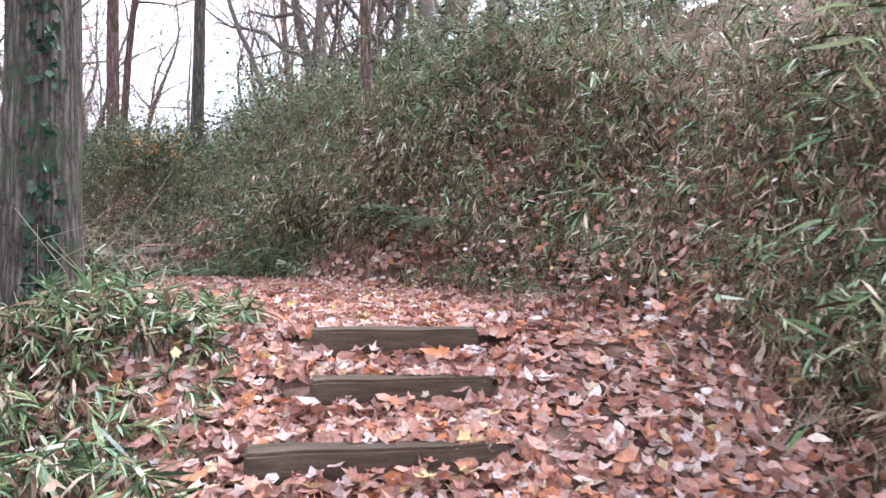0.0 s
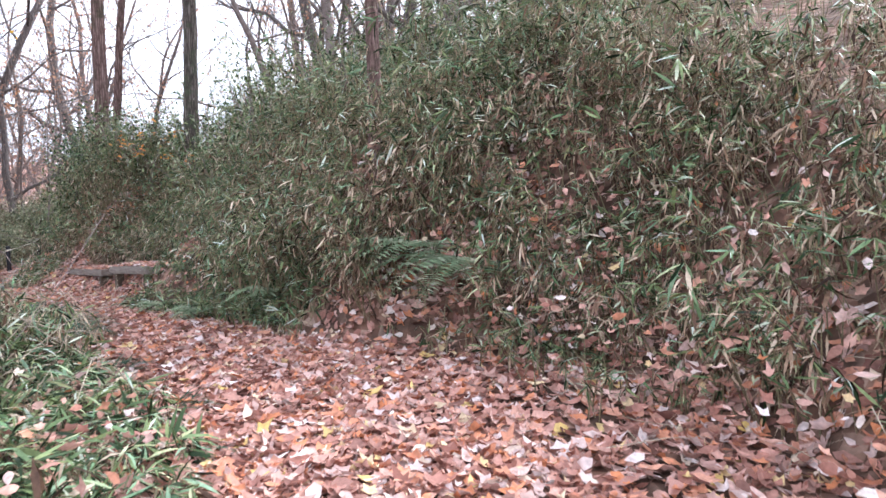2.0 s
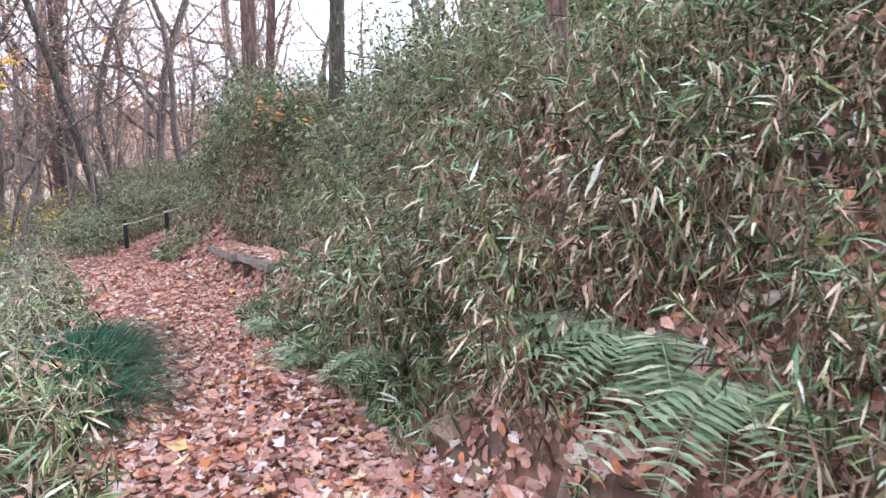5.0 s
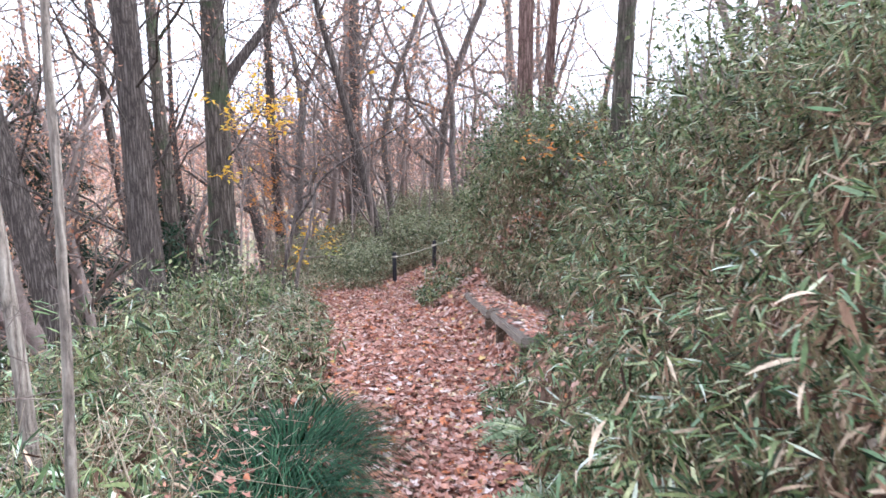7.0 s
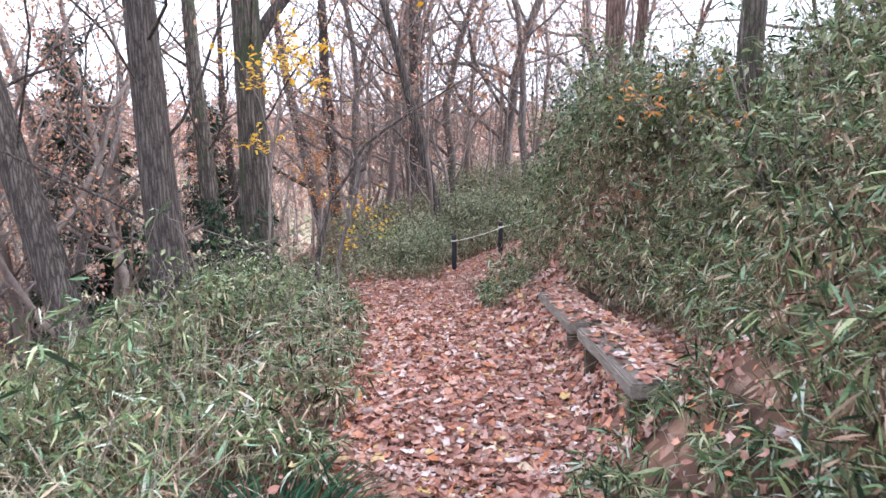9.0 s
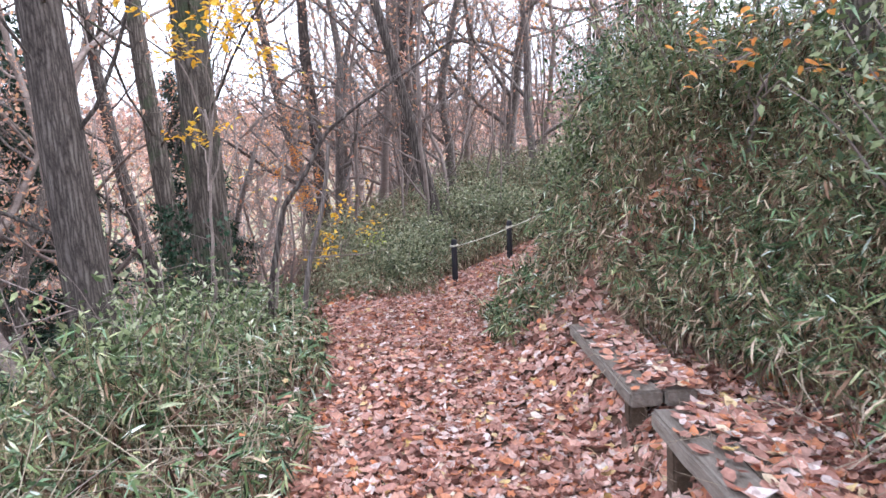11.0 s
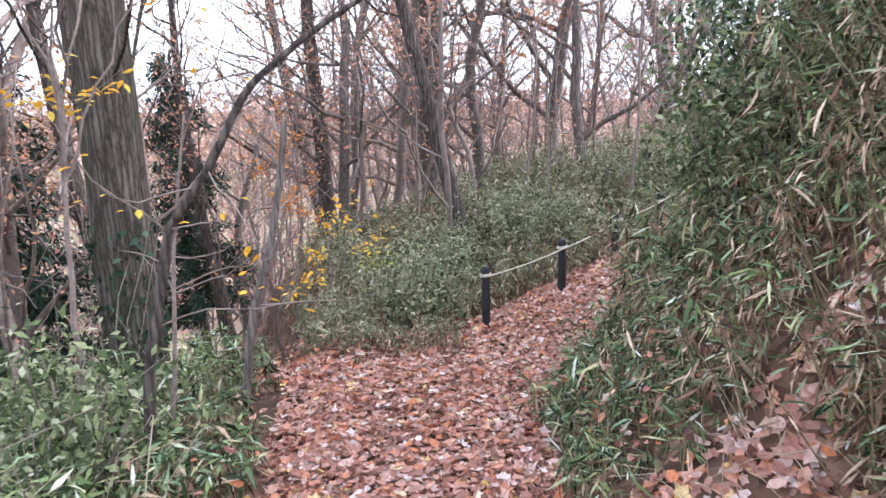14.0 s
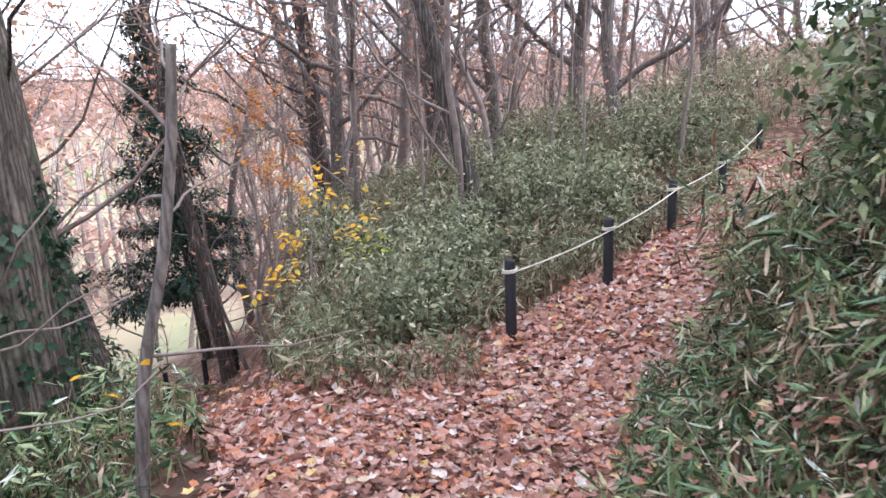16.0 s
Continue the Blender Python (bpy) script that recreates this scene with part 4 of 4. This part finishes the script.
S0, S1, S2, S3 = S_AT[5], S_AT[9], S_AT[14], S_AT[18]
BANK = "dense bamboo grass with many dry brown blades on the bank"
x, y = right_bank(5600, S0 - 2.5, S1 + .5, .8, 3.4, 1.0)
thicket("bamboo_grass_bank", BANK, x, y, .58, 30, .8, (.04, .12), True, bank_lean(x, y), sparse=.85)
x, y = right_bank(4200, S1 + .5, S2, .6, 3.4, 1.0)
thicket("bamboo_grass_bank", BANK, x, y, .64, 28, .66, (.04, .12), True, bank_lean(x, y))
x, y = right_bank(3300, S2 - .3, S3 + 2, .6, 3.0, 1.0)
thicket("bamboo_grass_bank", "dense green bamboo grass beside the path's bend", x, y, .75, 26, .58, (.045, .115), True, bank_lean(x, y), sparse=.85)
x, y = right_bank(900, S2 + .4, S_AT[18], 1.9, 3.4, 1.0)
thicket("tall_bamboo_grass", "tall leafy bamboo grass above the path's bend", x, y, 1.25, 32, .25, (.05, .12), True, bank_lean(x, y) * .4)
x, y = right_bank(5600, S0 - 3, S3 + 3, 2.6, 9.0, 1.3)
thicket("bamboo_grass_hillside", "tall green bamboo grass higher up the hillside", x, y, .95, 21, .28, (.06, .135), False, bank_lean(x, y))
x, y = right_bank(230, S0 - 2, S1 + .3, 1.5, 3.6, 1.0)
thicket("broad_bamboo_grass", "broad-leaved bluish green bamboo grass on the bank", x, y, .85, 14, .12, (.1, .19), True, bank_lean(x, y))
x, y = right_bank(400, S1 - .5, S2 + .5, 3.0, 7.5, 1.0)
thicket("tall_bamboo_grass", "tall sparse bamboo standing along the crest of the bank", x, y, 1.75, 34, .15, (.09, .19), False)
x, y = right_bank(560, S2 + .8, S_AT[18], .8, 2.0, 1.0)
thicket("tall_bamboo_grass", "tall leafy bamboo grass above the path's bend", x, y, 1.15, 32, .25, (.07, .15), True, bank_lean(x, y) * .3)
# thin wisps standing out of the thicket
x, y = right_bank(240, S0 - 2, S3, 1.4, 5.0, 1.0)
thicket("bamboo_grass_wisps", "tall thin bamboo stalks standing above the thicket", x, y, 1.55, 12, .25, (.1, .18), True)

x, y = spots(2300, S_AT[3], S_AT[9] + .3, -2.8, -.72, 1.0)
keep = (np.hypot(x - 1.95, y - 6.7) > .33)
x, y = x[keep], y[keep]
thicket("bamboo_grass_verge", "low mixed green and dry bamboo grass on the verge", x, y, .13 + .18 * np.clip(-.72 - along_path(x, y)[1], 0, 1.4), 18, .46, (.06, .16), True, bank_lean(x, y), sparse=.6)
x, y = spots(2500, S_AT[9], S_AT[14] - .2, -3.0, -.7, 1.0)
keep = (np.hypot(x + .2, y - 9.1) > .5) & (np.hypot(x - .3, y - 8.75) > .4) & (np.hypot(x + .75, y - 9.45) > .4)
x, y = x[keep], y[keep]
thicket("bamboo_grass_verge", "waist-high green bamboo grass along the path", x, y, .26 + .36 * np.clip(-.7 - along_path(x, y)[1], 0, 1.3), 20, .48, (.055, .15), True, -bank_lean(x, y) * .3, sparse=.65)
x, y = spots(85, S_AT[8], S_AT[13], -5.2, -2.2, 1.0)
thicket("bamboo_grass_wisps", "tall green bamboo sprays standing out of the verge", x, y, 1.5, 20, .12, (.1, .2), True)
x, y = spots(3400, S_AT[6], S_AT[15], -6.5, -2.4, 1.2)
thicket("bamboo_grass_slope", "taller bamboo grass on the falling slope", x, y, .9, 14, .25, (.08, .17), False)
x, y = rng.uniform(-14, -4.0, 4200), rng.uniform(9.5, 13.0, 4200)
s, d, z = along_path(x, y)
keep = (y < 12.1 + np.maximum(-5.4 - x, 0) * .42 - np.maximum(-7 - x, 0) * .5) & (d < -.85) & (np.hypot(x + 6.35, y - 12.38) > .1) & (np.hypot(x + 8.3, y - 12) > .4)
x, y = x[keep], y[keep]
thicket("bamboo_grass_verge", "low bamboo grass below the parting of the paths", x, y, .2 + .3 * np.clip(-.8 - along_path(x, y)[1], 0, 1.6), 18, .25, (.05, .14), False)
x, y = np.concatenate([spots(300, S_AT[13], S_AT[14], 1.75, 2.6), spots(650, S_AT[14] + .4, S_AT[16], 1.0, 2.1)], 1)
thicket("bamboo_grass_bank", "knee-high bamboo grass behind the benches", x, y, .42, 22, .35, (.05, .14), True, bank_lean(x, y))
x, y = spots(1500, S_AT[20] - .6, S_AT[22] + 2, -3.5, 4.0, 1.0)
thicket("bamboo_thicket", "grey-green thicket closing the path's far end", x, y, 1.0, 22, .35, (.06, .14), False, leaf=M_HEDGE)
# green sprigs at the bank's foot beside the steps
x, y = spots(420, S_AT[6] + .5, S_AT[9], .85, 2.0, .7)
thicket("edge_grass", "small green sprigs standing in the fallen leaves", x, y, .24, 12, .35, (.04, .1), True)
# short growth between the path and the benches
x, y = spots(800, S_AT[9], S_AT[12] - .2, .48, 1.1, 1.0)
thicket("edge_grass", "short green grass at the path's edge", x, y, .22, 14, .2, (.05, .12), True)
x, y = spots(900, S_AT[14] + .15, S_AT[18], .6, 1.3, 1.0)
thicket("edge_grass", "short green grass at the path's edge", x, y, .26, 14, .2, (.05, .12), True)
# low growth along the foot of the thicket
x, y = spots(420, S_AT[15] + 1.2, S_AT[20], -1.3, -.72, 1.0)
thicket("edge_grass", "short grey-green growth along the foot of the rope fence", x, y, .3, 16, .45, (.04, .1), False, leaf=M_HEDGE)
x = rng.uniform(-10.5, -7.0, 420)
y = 13.5 + np.maximum(-8 - x, 0) * .3 + rng.uniform(-.1, .5, 420) + np.maximum(x + 8.0, 0) * .6
thicket("edge_grass", "short olive growth at the edge of the thicket", x, y, .34, 16, .5, (.04, .1), False, leaf=M_HEDGE)
# the thicket beyond the bend, behind the stakes
x, y = rng.uniform(-15, -6.9, 6600), rng.uniform(13.2, 21.5, 6600)
s, d, z = along_path(x, y)
keep = (d < -.72) & (y > 13.4 + np.maximum(-8 - x, 0) * .3) & ~((x > -7.25) & (y < 14.9) & (x > -6.8 - (y - 13.4) * .35))
x, y = x[keep], y[keep]
keep = rng.random(len(x)) < np.clip(.35 + (-(x + 7.1)) * .5, .35, 1)
x, y = x[keep], y[keep]
front = (x > -10.0)
thicket("bamboo_thicket", "dense grey-green thicket behind the rope fence", x[front], y[front], (.28 + .17 * np.clip(-.7 - along_path(x, y)[1], 0, 2.2))[front], 24, .5, (.05, .12), False, leaf=M_HEDGE, sparse=.6)
thicket("bamboo_thicket", "dense grey-green thicket on the slope below the fence", x[~front], y[~front], .62, 20, .4, (.06, .14), False, leaf=M_HEDGE, sparse=.55)


def straws(n, s0, s1, d0, d1, lift, label, length=(.12, .45), thick=.0018, rise=.8, material=None):
    a = Acc()
    x, y = spots(n, s0, s1, d0, d1)
    z = land(x, y) + rng.random(n) * lift
    for k in range(n):
        d = unit(rng.normal(0, 1, 3) * [1, 1, rise])
        ln = rng.uniform(*length)
        p = np.array([x[k], y[k], z[k]])
        b = rng.normal(0, .04, 3)
        tube(a, [p - d * ln / 2, p + b, p + d * ln / 2], [thick, thick * .9, thick * .35], 3, 0, cap=False)
    return tagged(new("dry_straws", a.mesh("dry_straws", [material or M_STRAW])), label, "dry stalks", kind="stuff")


straws(1700, S0 - 2, S_AT[17], .75, 3.0, .6, "dry pale stalks tangled in the bank")
straws(1500, S_AT[8], S_AT[14], -3.2, -.75, .6, "dry pale stalks tangled in the verge")
straws(520, S_AT[8], S_AT[14], -3.2, -.9, .5, "long pale dry stems leaning out of the verge", (.4, 1.0), .0028, 1.1)
straws(420, S_AT[8], S_AT[15], -5.0, -1.0, 1.3, "thin bare twigs standing out of the verge", (.3, 1.0), .0026, 1.6, M_TWIG)


# ---- sedge, fern ----
def sedge(x, y, n, r, length):
    a = Acc()
    for k in range(n):
        az, q = rng.uniform(0, 6.283), r * rng.random() ** .5
        ln = length * rng.uniform(.6, 1.1)
        o = np.array([math.cos(az), math.sin(az), 0])
        b = np.array([x + o[0] * q * .5, y + o[1] * q * .5, 0])
        b[2] = land(b[:1], b[1:2])[0] - .02
        side = np.array([-o[1], o[0], 0]) * .006
        rows_ = []
        for t in np.linspace(0, 1, 6):
            c = b + o * (ln * .75 * t ** 1.3) + np.array([0, 0, ln * (1.05 * t - .95 * t * t)])
            rows_ += [c - side * (1 - t * .9), c + side * (1 - t * .9)]
        f = []
        for i in range(5):
            f += [(2 * i, 2 * i + 1, 2 * i + 3), (2 * i, 2 * i + 3, 2 * i + 2)]
        a.add(np.array(rows_), np.array(f))
    return tagged(new("sedge_tuft", a.mesh("sedge_tuft", [M_SEDGE])), "dark green arching sedge tuft at the path's edge", "grass", "sedge tufts")


for q in [(-.2, 9.15, 480, .8, .74), (.3, 8.8, 380, .7, .66), (-.75, 9.5, 300, .65, .6), (.8, 8.45, 330, .65, .6), (2.1, 7.6, 120, .4, .35), (2.9, 7.0, 100, .4, .33), (3.3, 6.5, 90, .35, .3)]:
    sedge(*q)


def fern(x, y, z, n, length, seed):
    g = np.random.default_rng(seed)
    base = new("fern")
    base.location = (x, y, z)
    tagged(base, "arching green fern on the bank with fallen leaves caught in it", "fern", "ferns on the bank")
    for k in range(n):
        a = Acc()
        az = g.uniform(3.4, 5.1)
        o = np.array([math.cos(az), math.sin(az), 0])
        t = np.linspace(0, 1, 22)
        ln = length * g.uniform(.7, 1.15)
        c = o * (ln * t)[:, None] + np.stack([t * 0, t * 0, ln * (.55 * t - .75 * t * t)], 1)
        tube(a, c, np.linspace(.004, .001, 22), 3)
        side = np.array([-o[1], o[0], 0])
        for sgn in (-1, 1):
            m = np.arange(3, 22)
            wlen = .13 * np.sin(math.pi * (m / 23) ** .7) * length / .55
            place_many(a, DIAM_V, DIAM_F, c[m], side * sgn + o * .35 + g.normal(0, .06, (len(m), 3)), np.tile([0, 0, 1.0], (len(m), 1)), np.stack([wlen, wlen * 1.3, wlen * .5], 1))
        part("frond", a.mesh("frond", [M_FERN]), base)


for x, y, n, length, seed in [(3.98, 8.84, 9, .72, 1), (3.65, 8.96, 7, .7, 2), (3.3, 9.1, 5, .5, 3), (1.35, 9.85, 7, .45, 5), (.4, 10.5, 6, .4, 6), (2.3, 9.35, 6, .42, 8)]:
    fern(x, y, float(land(np.array([x]), np.array([y]))[0]) + .08, n, length, seed)


# ---- fallen leaves ----
def litter(name, label, x, y, size, lift=.035, steep=.5):
    a = Acc()
    n = len(x)
    z0 = land(x, y)
    tilt = np.stack([-(land(x + .06, y) - land(x - .06, y)) / .12, -(land(x, y + .06) - land(x, y - .06)) / .12, np.ones(n)], 1)
    tilt = unit(np.clip(tilt, -.8, 1))
    z = z0 + rng.random(n) ** 1.5 * lift + .008
    kind = rng.integers(0, 4, n)
    for k in range(4):
        q = kind == k
        m = int(q.sum())
        az = rng.uniform(0, 6.283, m)
        d = np.stack([np.cos(az), np.sin(az), np.zeros(m)], 1)
        d = d - tilt[q] * (d * tilt[q]).sum(1)[:, None] + tilt[q] * rng.normal(0, .2, m)[:, None]
        place_many(a, LEAVES[k][0] - [.45, 0, 0], LEAVES[k][1], np.stack([x[q], y[q], z[q]], 1), d, rng.normal(0, steep, (m, 3)) + tilt[q], size * rng.uniform(.55, 1.25, m))
    return tagged(new(name, a.mesh(name, [M_LITTER])), label, "leaf litter", kind="stuff")


x, y = spots(46000, S_AT[5], S_AT[20], -.78, .62)
litter("leaf_litter", "thick pinkish-brown fallen leaves covering the path", x, y, .066)
x, y = spots(16000, S_AT[3], S_AT[9], -1.1, 1.95)
litter("leaf_litter", "large tan and orange fallen leaves at the steps", x, y, .08)
x, y = rng.uniform(-10.5, -6.9, 4200), rng.uniform(13.1, 15.2, 4200)
keep = along_path(x, y)[1] < -.5
litter("leaf_litter", "fallen leaves reaching in under the thicket", x[keep], y[keep], .066, .05, .7)
for cx, cy, ln, turn in [(4.57, 5.6, 1.15, 24.5), (4.52, 6.03, 1.0, 24.5), (4.4, 6.31, 1.0, 24.5), (4.87, 4.93, 1.15, 18), (5.07, 4.28, 1.15, 18)]:
    t, w = rng.uniform(-.5, .5, 170) * ln, .06 + .12 * rng.random(170)
    c, sn = math.cos(radians(turn)), math.sin(radians(turn))
    litter("leaf_litter", "fallen leaves banked against a timber riser", cx + t * c + w * sn, cy + t * sn - w * c, .08, .09, .8)
x, y = spots(15000, S_AT[14], S_AT[16] + .2, -3.0, -.5)
keep = ((y < 13.4) | (x > -7.0 - (y - 13.4) * .35)) & (y > 12.15 + np.maximum(-5.4 - x, 0) * .42)
litter("leaf_litter", "pinkish-brown fallen leaves where the paths part", x[keep], y[keep], .068)
x, y = rng.uniform(-19, -6.8, 7000), rng.uniform(12.75, 13.45, 7000)
y = y + np.maximum(-9 - x, 0) * .14
litter("leaf_litter", "fallen leaves on the branch path going down", x, y, .1)
x, y = spots(9000, S_BENCH0, S_BENCH1, .62, 2.4)
litter("leaf_litter", "orange-brown fallen leaves heaped on the shelf behind the benches", x, y, .078, .05)
x, y = spots(5600, S_AT[4], S_AT[10], 1.0, 3.2)
litter("leaf_litter", "fallen leaves caught in the bank above the steps", x, y, .066, .42, 1.2)
x, y = spots(10500, S_AT[10], S_AT[18], .7, 3.0)
s, d, z = along_path(x, y)
keep = (s < S_BENCH0 - .3) | (s > S_BENCH1 + .2) | (d > 1.9)
litter("leaf_litter", "fallen leaves scattered over the bank", x[keep], y[keep], .05, .4, 1.2)
x, y = spots(5200, S_AT[3], S_AT[9], -2.6, -.8, .8)
litter("leaf_litter", "large fallen leaves strewn through the low verge", x, y, .085, .05, .7)
x, y = spots(7000, S_AT[4], S_AT[16], -4, -.8)
litter("leaf_litter", "fallen leaves scattered on the verge and slope", x, y, .055, .25, 1.2)
for (ax, ay, az, bx, by, bz) in [(-0.5, 11.35, 1.88, -1.72, 12.15, 1.745), (-2.03, 12.37, 1.66, -3.41, 13.26, 1.51)]:
    a, n = Acc(), 420
    t, w = rng.random(n), .36 * rng.random(n) ** .55
    ln = math.hypot(bx - ax, by - ay)
    nx, nyy = (by - ay) / ln, -(bx - ax) / ln
    p = np.stack([ax + (bx - ax) * t + nx * w, ay + (by - ay) * t + nyy * w, az + (bz - az) * t + .006 + .03 * rng.random(n) * w / .3], 1)
    az_ = rng.uniform(0, 6.283, n)
    place_many(a, LEAVES[0][0] - [.45, 0, 0], LEAVES[0][1], p, np.stack([np.cos(az_), np.sin(az_), rng.normal(0, .12, n)], 1), rng.normal(0, .3, (n, 3)) + [0, 0, 1], .075 * rng.uniform(.6, 1.2, n))
    tagged(new("bench_leaves", a.mesh("bench_leaves", [M_LITTER])), "dead leaves lying on a bench seat", "leaf litter", kind="stuff")
# single leaves lying on the path
singles = []
for k in range(4):
    a = Acc()
    a.add(LEAVES[k][0] - [.45, 0, 0], LEAVES[k][1])
    singles.append(a.mesh("fallen_leaf", [M_LITTER_ONE]))
x, y = spots(280, S_AT[4], S_AT[10], -.8, 1.1)
z = land(x, y)
for k in range(280):
    ob = part("fallen_leaf", singles[k % 4], ground)
    ob.matrix_world = pose(x[k], y[k], z[k] + .035, rng.normal(0, 20), rng.normal(0, 20), rng.uniform(0, 360)) @ Matrix.Scale(rng.uniform(.07, .12), 4)
